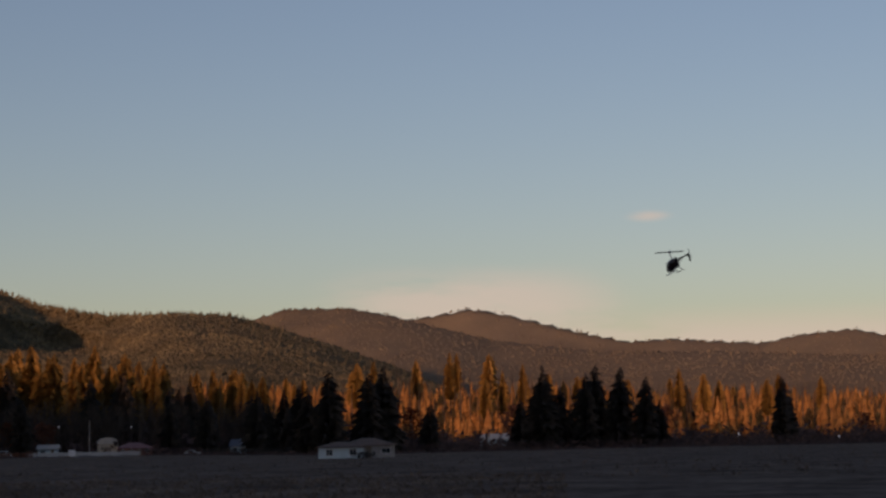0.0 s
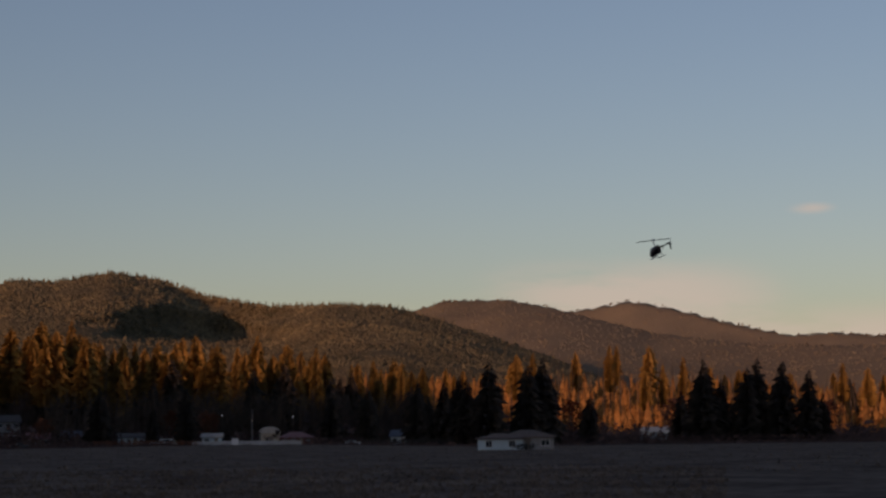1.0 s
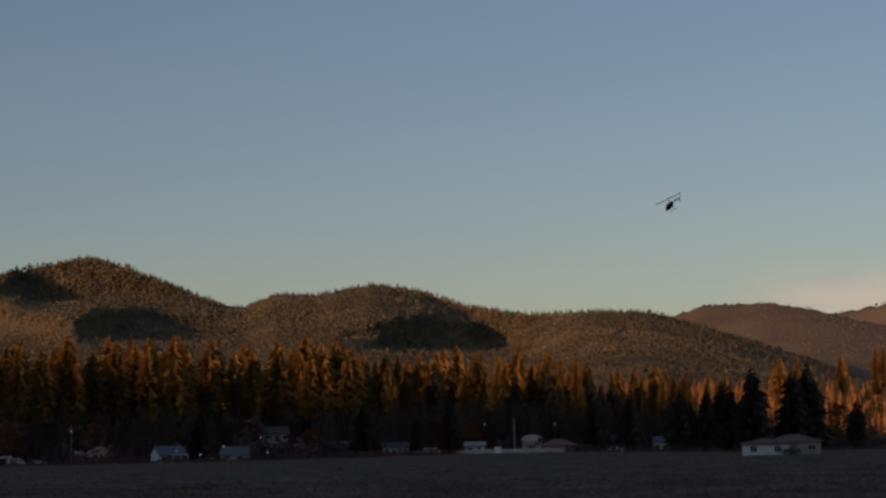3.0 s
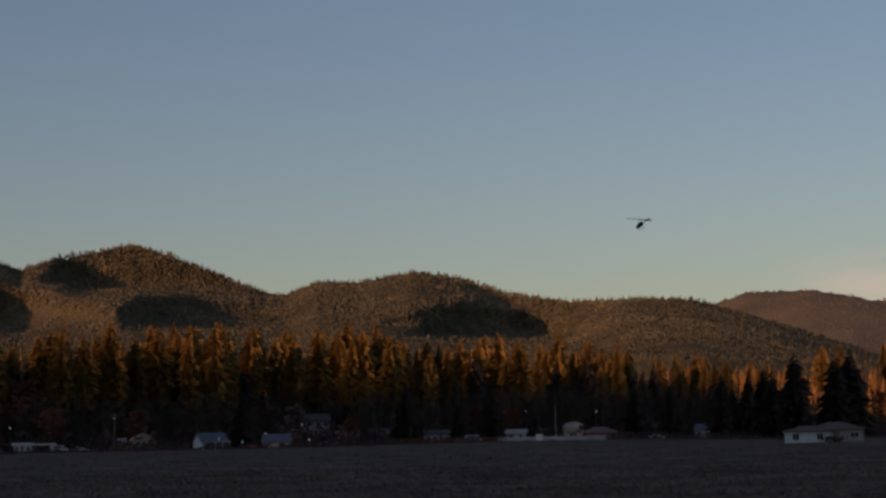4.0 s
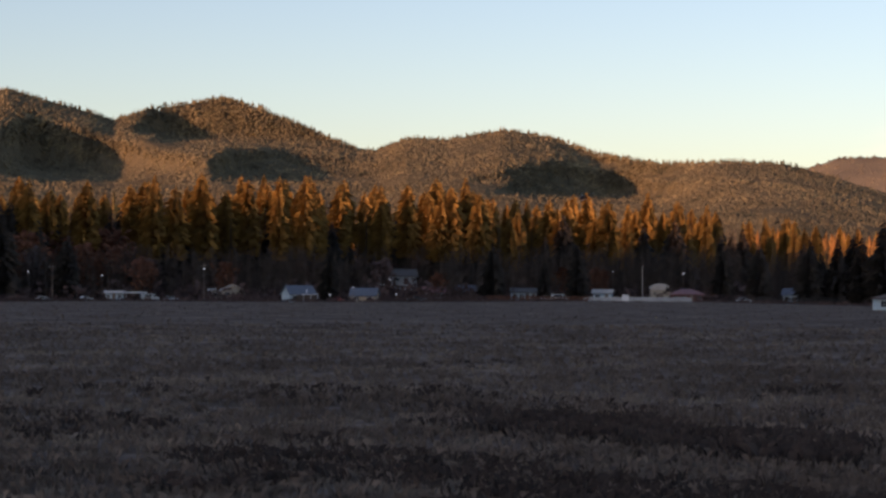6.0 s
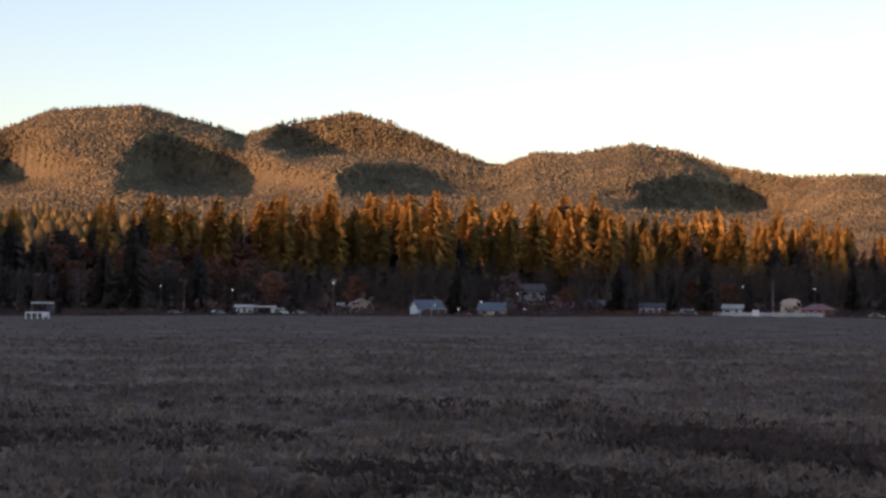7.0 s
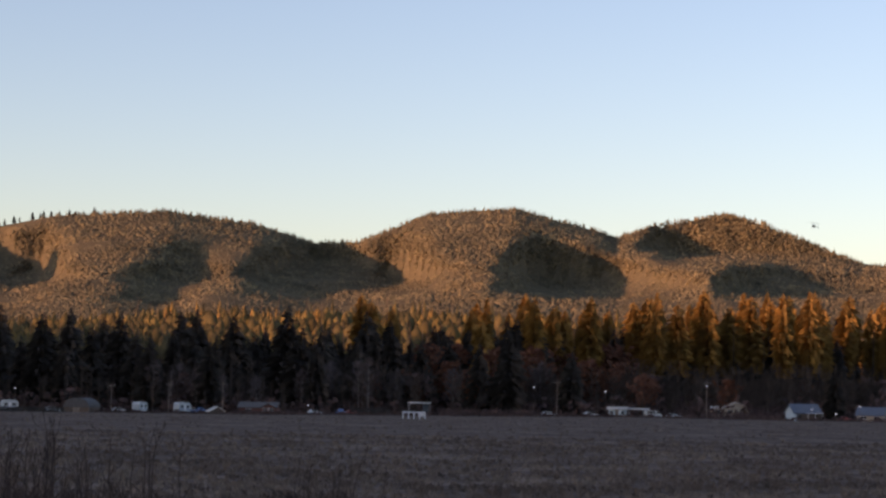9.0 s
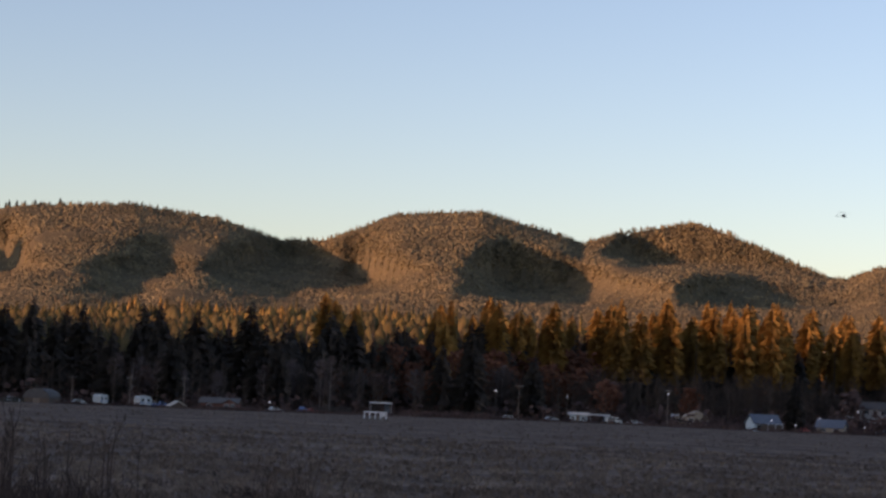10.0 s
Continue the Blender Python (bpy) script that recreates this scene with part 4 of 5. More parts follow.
def domed_hall(label, m, w, d, h, crown, wall, roof):
    """A low hall under an arched metal roof with closed ends."""
    ob = tagged(new("arched_hall"), label, "hall")
    ob.matrix_basis = m
    part("wall", box(bmesh.new(), -w / 2 + 0.2, w / 2 - 0.2, -d / 2 + 0.2, d / 2 - 0.2, -0.3, h), wall, ob)
    bm = bmesh.new()
    n = 14
    ends = [[bm.verts.new((-math.cos(math.pi * k / n) * w / 2, e, h + math.sin(math.pi * k / n) * crown)) for k in range(n + 1)] for e in (-d / 2, d / 2)]
    for k in range(n):
        bm.faces.new((ends[0][k], ends[0][k + 1], ends[1][k + 1], ends[1][k]))
    bm.faces.new(ends[0])
    bm.faces.new(ends[1][::-1])
    bm.faces.new((ends[0][0], ends[0][n], ends[1][n], ends[1][0]))
    bmesh.ops.recalc_face_normals(bm, faces=bm.faces)
    part("roof", bm, roof, ob)
    leaf = part("door", box(bmesh.new(), -0.9, 0.9, -d / 2 + 0.1, -d / 2 + 0.19, 0, min(2.2, h - 0.1)), WOOD, ob)
    part("door_handle", box(bmesh.new(), 0.6, 0.75, -d / 2 + 0.03, -d / 2 + 0.1, 1, 1.08), STEEL, leaf)
    return ob


domed_hall("tan hall under a pale arched roof", facing(8.35, 585, 5, 0.4), 6.2, 7, 3.2, 1.9, SIDING_TAN, ROOF_PALE)
domed_hall("grey arched hall of weathered metal", facing(-24.05, 530, -20), 7.5, 9, 1.4, 2.6, SIDING_DARK, ROOF_DARK)


# ---- walls, fences, poles ----
def white_wall(az0, az1, d, h):
    a, b = at(az0, d), at(az1, d)
    long, mid = (b - a).length, (a + b) / 2
    ob = tagged(new("garden_wall"), "long low white board wall with a raised gate pier", "wall")
    ob.matrix_basis = pose(mid.x, mid.y, 0, 0, 0, math.degrees(math.atan2(b.y - a.y, b.x - a.x)))
    n = int(long / 1.6)
    for k in range(n):
        x = -long / 2 + long * k / n
        part("board", box(bmesh.new(), x + 0.02, x + long / n - 0.02, -0.05, 0.05, -0.1, h + 0.05 * ((k * 7) % 3 - 1), 0.01), BOARDS, ob)
    part("pier", box(bmesh.new(), -long * 0.14, -long * 0.14 + 2.0, -0.3, 0.3, -0.1, h + 0.7, 0.03), TRIM, ob)
    return ob


white_wall(6.05, 9.3, 562, 1.25)


def pole(label, az, d, high, lamp=False, arm=False, name="utility_pole", r=0.13, mat=None):
    ob = tagged(new(name), label, name.replace("_", " "), name.replace("_", " ") + "s along the houses")
    ob.matrix_basis = facing(az, d, 0, float(bench_height(az, d) + dip(az, d)))
    part("pole", tube(bmesh.new(), (0, 0, -0.4), (0, 0, high), r, r * 0.7, 8), mat or WOOD, ob)
    if arm:
        beam = part("crossarm", box(bmesh.new(), -1.1, 1.1, -0.06, 0.06, high - 0.9, high - 0.76), WOOD, ob)
        for x in (-1.0, -0.4, 0.4, 1.0):
            part("insulator", tube(bmesh.new(), (x, 0, high - 0.76), (x, 0, high - 0.6), 0.05, 0.03), TRIM, beam)
    if lamp:
        z = high - (1.6 if arm else 0.1)
        bracket = part("bracket", tube(bmesh.new(), (0, 0, z), (0.5, -0.5, z + 0.15), 0.035, 0.03), STEEL, ob)
        part("lamp_head", lathe(bmesh.new(), [(z - 0.18, 0.12, -0.5), (z - 0.08, 0.2, -0.5), (z + 0.08, 0.18, -0.5), (z + 0.16, 0.08, -0.5)], 10), LAMP, bracket, "white glowing lamp head")
    return ob


pole("wooden utility pole with white yard light", -5.38, 560, 11.2, True, True)
pole("wooden utility pole with crossarm", -9.85, 575, 11.0, False, True)
pole("tall pale metal pole by the long wall", 7.83, 566, 10.5, name="flag_pole", r=0.11, mat=STEEL)
for az, d, high in ((-8.4, 572, 7.6), (6.94, 590, 9.0), (9.05, 590, 8.6), (-10.55, 570, 8.8), (30.12, 560, 2.2), (27.2, 565, 3.5), (-17.35, 540, 2.9), (-26.0, 560, 6.5), (0.2, 600, 6.8), (-2.3, 557, 3.4), (13.3, 590, 4.0), (5.8, 600, 9.2), (-0.9, 556, 4.4), (-1.6, 556, 2.2), (0.4, 556, 2.4)):
    pole("slim yard lamp post with white head", az, d, high, True, name="lamp_post", r=0.06)
for az, d, high in ((-21.5, 565, 9), (-19.9, 565, 9.5), (-23.2, 560, 8.5), (3.0, 590, 9)):
    pole("bare wooden utility pole", az, d, high, False, True)


def trestle(label, az, d, w, h, legs, turn=0.0):
    """A white rail on several legs, like a stock panel or stand."""
    ob = tagged(new("stock_panel"), label, "fence panel")
    ob.matrix_basis = facing(az, d, turn)
    part("rail", box(bmesh.new(), -w / 2, w / 2, -0.1, 0.1, h - 0.28, h, 0.02), TRIM, ob)
    for k in range(legs):
        x = -w / 2 + 0.12 + (w - 0.24) * k / (legs - 1)
        part("leg", box(bmesh.new(), x - 0.13, x + 0.13, -0.1, 0.1, -0.1, h - 0.28, 0.02), TRIM, ob)
    part("panel", box(bmesh.new(), w * 0.18, w * 0.42, -0.05, 0.05, h * 0.35, h - 0.28), TRIM, ob)
    return ob


trestle("white stock panel on five legs in the grass", -14.15, 385, 4.7, 1.5, 5)


def carport(label, az, d, w, dep, h):
    ob = tagged(new("carport"), label, "carport")
    ob.matrix_basis = facing(az, d, 6)
    for k in range(3):
        x = -w / 2 + w * k / 3
        part("roof_panel", box(bmesh.new(), x + 0.05, x + w / 3 - 0.05, -dep / 2, dep / 2, h, h + 0.38, 0.04), TRIM, ob)
    for x in (-w / 2 + 0.2, w / 2 - 0.2):
        for y in (-dep / 2 + 0.2, dep / 2 - 0.2):
            part("post", tube(bmesh.new(), (x, y, -0.2), (x, y, h), 0.07, 0.07), STEEL, ob)
    part("back_panel", box(bmesh.new(), w * 0.2, w / 2 - 0.3, dep / 2 - 0.12, dep / 2 - 0.06, 0, h), ROOF_BLUE, ob)
    return ob


carport("open carport with flat white roof panels", -14.0, 560, 6.4, 5, 3.6)
carport("low open carport with white roof edge beside a house", -7.4, 569, 6.2, 4, 2.3)


# ---- parked vehicles ----
def extruded(profile, half):
    """A body from a side profile of (along, height) points, rounded a little at its edges."""
    bm = bmesh.new()
    ends = [[bm.verts.new((p, e, q)) for p, q in profile] for e in (-half, half)]
    n = len(profile)
    for k in range(n):
        bm.faces.new((ends[0][k], ends[0][(k + 1) % n], ends[1][(k + 1) % n], ends[1][k]))
    bm.faces.new(ends[0][::-1])
    bm.faces.new(ends[1])
    bmesh.ops.recalc_face_normals(bm, faces=bm.faces)
    bmesh.ops.bevel(bm, geom=list(bm.edges), offset=0.06, segments=2, affect="EDGES", profile=0.5)
    return bm


def wheels(ob, xs, half, r=0.33):
    for x in xs:
        for s in (-1, 1):
            bm = tube(bmesh.new(), (x, s * (half - 0.2), r), (x, s * (half + 0.02), r), r, r, 14)
            w = part("wheel", bm, RUBBER, ob)
            part("rim", tube(bmesh.new(), (x, s * (half + 0.02), r), (x, s * (half + 0.035), r), r * 0.6, r * 0.55, 10), STEEL, w)


def pane(ob, name, x0, x1, z0, z1, half, slant=0.0):
    for s in (-1, 1):
        bm = bmesh.new()
        v = [bm.verts.new(p) for p in ((x0, s * (half + 0.006), z0), (x1, s * (half + 0.006), z0), (x1 - slant, s * (half + 0.006), z1), (x0 + slant, s * (half + 0.006), z1))]
        f = bm.faces.new(v)
        made = bmesh.ops.extrude_face_region(bm, geom=[f])["geom"]
        bmesh.ops.translate(bm, verts=[g for g in made if isinstance(g, bmesh.types.BMVert)], vec=(0, -s * 0.03, 0))
        part(name, bm, GLASS, ob)


def lights(ob, front, back, half, z):
    for s in (-1, 1):
        part("headlight", box(bmesh.new(), front - 0.03, front + 0.03, s * half * 0.7 - 0.14, s * half * 0.7 + 0.14, z, z + 0.14, 0.02), STEEL, ob)
        part("tail_light", box(bmesh.new(), back - 0.03, back + 0.03, s * half * 0.8 - 0.09, s * half * 0.8 + 0.09, z, z + 0.2, 0.02), PAINT_RED, ob)


def car(label, m, paint):
    ob = tagged(new("car"), label, "car", "parked vehicles")
    ob.matrix_basis = m
    part("body", extruded([(-2.2, 0.3), (2.2, 0.3), (2.25, 0.75), (1.2, 0.92), (-2.1, 0.95), (-2.25, 0.7)], 0.86), paint, ob)
    part("cabin", extruded([(-1.9, 0.9), (1.1, 0.9), (0.35, 1.42), (-1.2, 1.45)], 0.74), paint, ob)
    pane(ob, "side_window", -1.5, 0.65, 0.97, 1.33, 0.74, 0.3)
    lights(ob, 2.22, -2.22, 0.86, 0.6)
    wheels(ob, (-1.35, 1.35), 0.86)
    return ob


def van(label, m, paint):
    ob = tagged(new("van"), label, "van", "parked vehicles")
    ob.matrix_basis = m
    part("body", extruded([(-2.5, 0.35), (2.5, 0.35), (2.5, 1.05), (1.9, 1.2), (1.3, 2.05), (-2.45, 2.1)], 0.95), paint, ob)
    pane(ob, "side_window", -2.0, 0.4, 1.3, 1.85, 0.95, 0.05)
    pane(ob, "cab_window", 0.6, 1.65, 1.25, 1.8, 0.95, 0.2)
    lights(ob, 2.5, -2.5, 0.95, 0.75)
    wheels(ob, (-1.55, 1.6), 0.95)
    return ob


def pickup(label, m, paint):
    ob = tagged(new("pickup_truck"), label, "truck", "parked vehicles")
    ob.matrix_basis = m
    part("body", extruded([(-2.7, 0.5), (2.6, 0.5), (2.65, 1.05), (1.3, 1.12), (-2.7, 1.1)], 0.95), paint, ob)
    part("cabin", extruded([(-0.7, 1.08), (1.2, 1.08), (0.6, 1.75), (-0.55, 1.78)], 0.85), paint, ob)
    pane(ob, "side_window", -0.5, 0.85, 1.2, 1.65, 0.85, 0.12)
    lights(ob, 2.62, -2.68, 0.95, 0.85)
    wheels(ob, (-1.7, 1.7), 0.95, 0.38)
    return ob


def camper(label, m):
    ob = tagged(new("camper"), label, "camper", "parked campers")
    ob.matrix_basis = m
    part("body", extruded([(-2.2, 0.5), (2.0, 0.5), (2.35, 1.2), (2.2, 2.6), (1.5, 3.05), (-1.7, 3.1), (-2.3, 2.6)], 1.15), PAINT_WHITE, ob)
    part("stripe", box(bmesh.new(), -2.15, 2.1, -1.162, 1.162, 1.1, 1.3), PAINT_BLUE, ob)
    pane(ob, "side_window", -1.5, -0.5, 1.65, 2.25, 1.15)
    pane(ob, "front_window", 0.6, 1.6, 1.65, 2.25, 1.15)
    part("door", box(bmesh.new(), -0.25, 0.4, -1.175, -1.13, 0.6, 2.4, 0.02), TRIM, ob)
    part("roof_vent", box(bmesh.new(), -0.4, 0.3, -0.35, 0.35, 3.05, 3.25, 0.04), STEEL, ob)
    part("hitch", tube(bmesh.new(), (2.1, 0, 0.6), (3.2, 0, 0.5), 0.06, 0.05), STEEL, ob)
    wheels(ob, (-0.4, 0.35), 1.15, 0.34)
    return ob


van("white delivery van parked beside the low house", facing(-6.98, 566, 20), PAINT_WHITE)
car("white sedan parked on the grass", facing(-6.35, 560, 4), PAINT_WHITE)
car("white car by the hedge", facing(10.85, 560, -8), PAINT_WHITE)
car("pale car near the lamp post", facing(-8.85, 562, 30), PAINT_WHITE)
car("white car with a dark interior", facing(-22.95, 535, 10), PAINT_WHITE)
camper("white camper trailer with rounded ends", facing(-22.35, 538, 60))
camper("white camper trailer next to parked cars", facing(-21.1, 540, 40))
pickup("blue pickup truck beside a camper", facing(-20.55, 538, 12), PAINT_BLUE)
pickup("white pickup truck beside a blue one", facing(-20.85, 545, 20), PAINT_WHITE)
car("white hatchback by the yard light", facing(-17.15, 545, 30), PAINT_WHITE)
pickup("blue pickup truck near a dark mound", facing(-16.35, 550, 75), PAINT_BLUE)
car("red car behind the pickup", facing(-16.0, 552, 20), PAINT_RED)
camper("white camper with flat side at the field's edge", facing(-26.15, 520, 8))
van("white van by the barn", facing(-27.75, 500, 70), PAINT_WHITE)
car("pale car next to the camper", facing(-26.6, 525, 10), PAINT_WHITE)
pickup("dark pickup truck in front of the houses", facing(1.0, 556, 10), PAINT_DARK)
car("dark red car by the hedge", facing(-1.35, 556, 0), PAINT_RED)
car("white car near the white bungalow", facing(5.0, 566, 15), PAINT_WHITE)
van("white van beside the bungalow", facing(5.35, 568, 10), PAINT_WHITE)
car("white car under the trees", facing(-10.1, 568, 12), PAINT_WHITE)
car("light car half hidden by brush", facing(-24.9, 525, 25), PAINT_WHITE)


def hedge(label, az0, az1, d, h, mat, seed):
    """A loose hedge of many small clumps."""
    rng = random.Random(seed)
    a, b = at(az0, d), at(az1, d)
    verts, faces = [], []
    for _ in range(int((b - a).length * 60)):
        c = a.lerp(b, rng.random()) + Vector((rng.gauss(0, 0.5), rng.gauss(0, 0.6), 0))
        c.z = h * rng.random() ** 0.8 * rng.uniform(0.8, 1.1) - float(dip((az0 + az1) / 2, d))
        u = Vector([rng.gauss(0, 1) for _ in range(3)]).normalized()
        v = u.orthogonal().normalized()
        s, k = rng.uniform(0.12, 0.32), len(verts)
        verts += [tuple(c - u * s), tuple(c + v * s * 0.6), tuple(c + u * s), tuple(c - v * s * 0.6)]
        faces.append((k, k + 1, k + 2, k + 3))
    return tagged(sheet("hedge", verts, faces, mat), label, "hedge")


for az0, az1, d, h, mat, label in ((-5.3, -3.1, 563, 2.2, RUSSET_DARK, "unclipped russet hedge before a shed"), (-0.2, 3.4, 561, 1.8, RUSSET_DARK, "low russet hedge along the field's edge"),
                                   (-13.4, -10.6, 552, 2.0, RUSSET_DARK, "dark scrubby hedge before bare trees"), (3.2, 6.2, 558, 1.6, RUSSET, "reddish hedge along the field's edge"),
                                   (-16.0, -14.9, 548, 2.2, FIR, "dark overgrown mound of brush"), (11.2, 13.8, 560, 2.0, FIR, "dark hedge before a cottage"),
                                   (17.0, 27.5, 575, 2.6, RUSSET_DARK, "long dark hedge under the firs"), (-27.2, -24.6, 515, 1.4, FIR, "dark low hedge beside the campers"),
                                   (27.6, 33, 565, 3.0, RUSSET_DARK, "high dark hedge at the field's edge"), (-19.6, -17.6, 532, 1.0, RUSSET_DARK, "low brush before the red barn"),
                                   (9.4, 11.2, 566, 2.2, RUSSET_DARK, "dark shrubs beside the red-roofed house"), (15.75, 16.25, 346, 1.1, FIR, "dark shrub before the white house")):
    hedge(label, az0, az1, d, h, mat, int(d + az0))


# Ragged growth along the field's far edge
rnd2 = random.Random(31)
everts, efaces = [], []
for i in range(9000):
    az = rnd2.uniform(-31, 34)
    p = at(az, 548 + 6 * math.sin(az * 1.7) + rnd2.gauss(0, 5) - 12 * (az < -17), -float(dip(az, 540)))
    tall = (0.35 if 5.5 < az < 9.8 else 1.0) * rnd2.uniform(0.3, 1.1) * (0.7 + 0.5 * math.sin(az * 5.1) ** 2)
    for j in range(3):
        c = p + Vector((rnd2.gauss(0, 0.5), rnd2.gauss(0, 0.5), tall * rnd2.uniform(0.1, 0.9)))
        u = Vector([rnd2.gauss(0, 1) for _ in range(3)]).normalized()
        v = u.orthogonal().normalized()
        s, k = tall * rnd2.uniform(0.2, 0.5), len(everts)
        everts += [tuple(c - u * s), tuple(c + v * s * 0.6), tuple(c + u * s), tuple(c - v * s * 0.6)]
        efaces.append((k, k + 1, k + 2, k + 3))
tagged(sheet("edge_growth", everts, efaces, RUSSET_DARK), "ragged dark weeds along the field's far edge", "weeds", kind="stuff")


# ---- the field ----
def tufts(name, count, az0, az1, d0, d1, high, blades, mat, label, seed, patch=0.0, wide=0.006, fade=1.0):
    """Tufts of dry grass: thin bent blades."""
    rng = np.random.default_rng(seed)
    az = rng.uniform(az0, az1, count)
    d = d0 * (d1 / d0) ** rng.random(count) ** fade
    x, y = np.sin(np.radians(az)) * d, np.cos(np.radians(az)) * d
    keep = wobble(x, y, 9, seed) + 0.6 * wobble(x, y, 2.5, seed + 1) > patch
    az, d, x, y = az[keep], d[keep], x[keep], y[keep]
    n = len(x)
    z = field_height(az, d)
    tall = high * rng.uniform(0.5, 1.3, n)
    verts, faces, base = [], [], 0
    for b in range(blades):
        a, lean = rng.uniform(0, 6.28, n), rng.uniform(0.2, 0.9, n)
        ca, sa = np.cos(a), np.sin(a)
        w = wide * (1 + d / 25) * rng.uniform(0.7, 1.5, n)
        x0, y0 = x + rng.normal(0, 0.3, n) * high, y + rng.normal(0, 0.3, n) * high
        t = tall * rng.uniform(0.6, 1.1, n)
        side = rng.uniform(0, 6.28, n)
        cx, cy = np.cos(side) * w, np.sin(side) * w
        quad = np.stack([np.stack([x0 - cx, y0 - cy, z - 0.02], -1), np.stack([x0 + cx, y0 + cy, z - 0.02], -1),
                         np.stack([x0 + ca * lean * t * 0.4 + cx * 0.8, y0 + sa * lean * t * 0.4 + cy * 0.8, z + t * 0.7], -1),
                         np.stack([x0 + ca * lean * t, y0 + sa * lean * t, z + t * (1.05 - 0.4 * lean)], -1)], 1)
        verts.append(quad.reshape(-1, 3))
        idx = base + np.arange(n) * 4
        faces += [np.stack([idx, idx + 1, idx + 2], -1), np.stack([idx, idx + 2, idx + 3], -1)]
        base += n * 4
    return tagged(sheet(name, np.concatenate(verts), np.concatenate(faces), mat), label, "grass", kind="stuff")


tufts("grass", 28000, -32, 22, 14, 120, 0.15, 6, STRAW, "short dry straw-coloured grass tufts", 5, -1.7, 0.005)
tufts("grass", 6000, -32, 22, 14, 60, 0.12, 6, WITHERED, "dark withered grass between the straw", 6, 0.35, 0.005)
tufts("grass", 12000, -32, 34, 100, 480, 0.2, 4, STRAW, "patches of taller dry grass across the field", 7, 0.0, 0.004)


def bent_stem(points, radii, n=5):
    """One continuous tapered stem through some points."""
    bm = bmesh.new()
    rings = [[bm.verts.new((p.x + math.cos(k * math.tau / n) * r, p.y + math.sin(k * math.tau / n) * r, p.z)) for k in range(n)] for p, r in zip(points, radii)]
    for lo, hi in zip(rings, rings[1:]):
        for k in range(n):
            bm.faces.new((lo[k], lo[(k + 1) % n], hi[(k + 1) % n], hi[k]))
    bm.faces.new(rings[-1])
    return bm


def weed_clump(seed, stems, high, spread):
    """Tall dead stalks with short side twigs and seed heads, rising from a tangle."""
    rng = random.Random(seed)
    ob = new("dead_weed")
    for _ in range(stems):
        x, y = rng.gauss(0, spread), rng.gauss(0, spread)
        h = high * rng.uniform(0.3, 1.1)
        foot = Vector((x, y, -0.05))
        bend = Vector((x + rng.gauss(0, 0.07), y + rng.gauss(0, 0.07), h * 0.5))
        neck = bend + Vector((rng.gauss(0, 0.06), rng.gauss(0, 0.06), h * 0.3))
        tip = neck + Vector((rng.gauss(0, 0.07), rng.gauss(0, 0.07), h * 0.2))
        stalk = part("stalk", bent_stem([foot, bend, neck, tip], [0.013, 0.011, 0.008, 0.004]), WEED, ob)
        for k in range(rng.randint(4, 8)):
            p = bend.lerp(neck, rng.uniform(-0.7, 1.0))
            a, r = rng.uniform(0, 6.28), rng.uniform(0.08, 0.3)
            out = Vector((math.cos(a) * r, math.sin(a) * r, 0))
            part("twig", bent_stem([p, p + out * 0.7 + Vector((0, 0, r * 0.6)), p + out + Vector((0, 0, r * 1.5))], [0.007, 0.006, 0.004], 3), WEED, stalk)
        bm = lathe(bmesh.new(), [(-0.07, 0.004, 0), (-0.02, 0.010, 0), (0.02, 0.009, 0), (0.06, 0.003, 0)], 6)
        bmesh.ops.translate(bm, verts=bm.verts, vec=tip)
        part("seed_head", bm, WEED, stalk)
    bm = bmesh.new()
    for _ in range(stems * 14):
        c = Vector((rng.gauss(0, spread * 1.2), rng.gauss(0, spread * 1.2), 0))
        a, h = rng.uniform(0, 6.28), high * rng.uniform(0.08, 0.34)
        tube(bm, c, c + Vector((math.cos(a) * h * 0.6, math.sin(a) * h * 0.6, h)), 0.012, 0.005, 3)
    tagged(part("tangle", bm, WEED, ob), kind="stuff")
    return ob


# Rank dark growth where the near field is not mown
tufts("grass", 9000, -24, 20, 16, 40, 0.2, 6, WITHERED, "low dark withered growth in the foreground", 11, 0.3, 0.0035, 2.2)
tufts("grass", 1500, 3, 14, 22, 32, 0.26, 7, WITHERED, "rank dark withered grass at the near edge of the field", 12, 0.5, 0.0035)

weeds = [weed_clump(200 + i, 6, 1.65, 0.42) for i in range(3)]
for k, (az, d, scale) in enumerate(((-27.4, 33, 1.0), (-26.6, 31, 0.95), (-25.8, 34, 1.02), (-25.0, 32, 1.0), (-24.2, 33, 1.05), (-23.5, 31, 0.9), (-22.4, 34, 0.9), (-25.3, 29, 0.8), (-27.0, 29, 0.85),
                                    (-24.6, 28, 0.7), (-17.1, 34, 0.72), (-16.7, 33, 0.6), (-19.2, 30, 0.4), (-20.8, 27, 0.35), (-27.2, 26, 0.55), (-28.4, 25, 0.6), (-26.0, 25, 0.45), (-23.9, 25, 0.4),
                                    (-18.3, 24, 0.45), (-17.4, 23, 0.5), (-16.9, 30, 0.75), (-16.5, 31, 0.66), (8.6, 27, 0.4), (7.2, 26, 0.3), (10.4, 28, 0.34), (-1.2, 25, 0.28))):
    p = at(az, d, float(field_height(az, d)))
    m = pose(p.x, p.y, p.z, 0, 0, k * 70)
    ob = weeds[k] if k < 3 else copy_thing(weeds[k % 3], m)
    ob.matrix_basis = m @ Matrix.Diagonal((scale, scale, scale, 1))
    tagged(ob, "tall dead weed stalks with dry seed heads", "weeds", "weeds at the near edge")


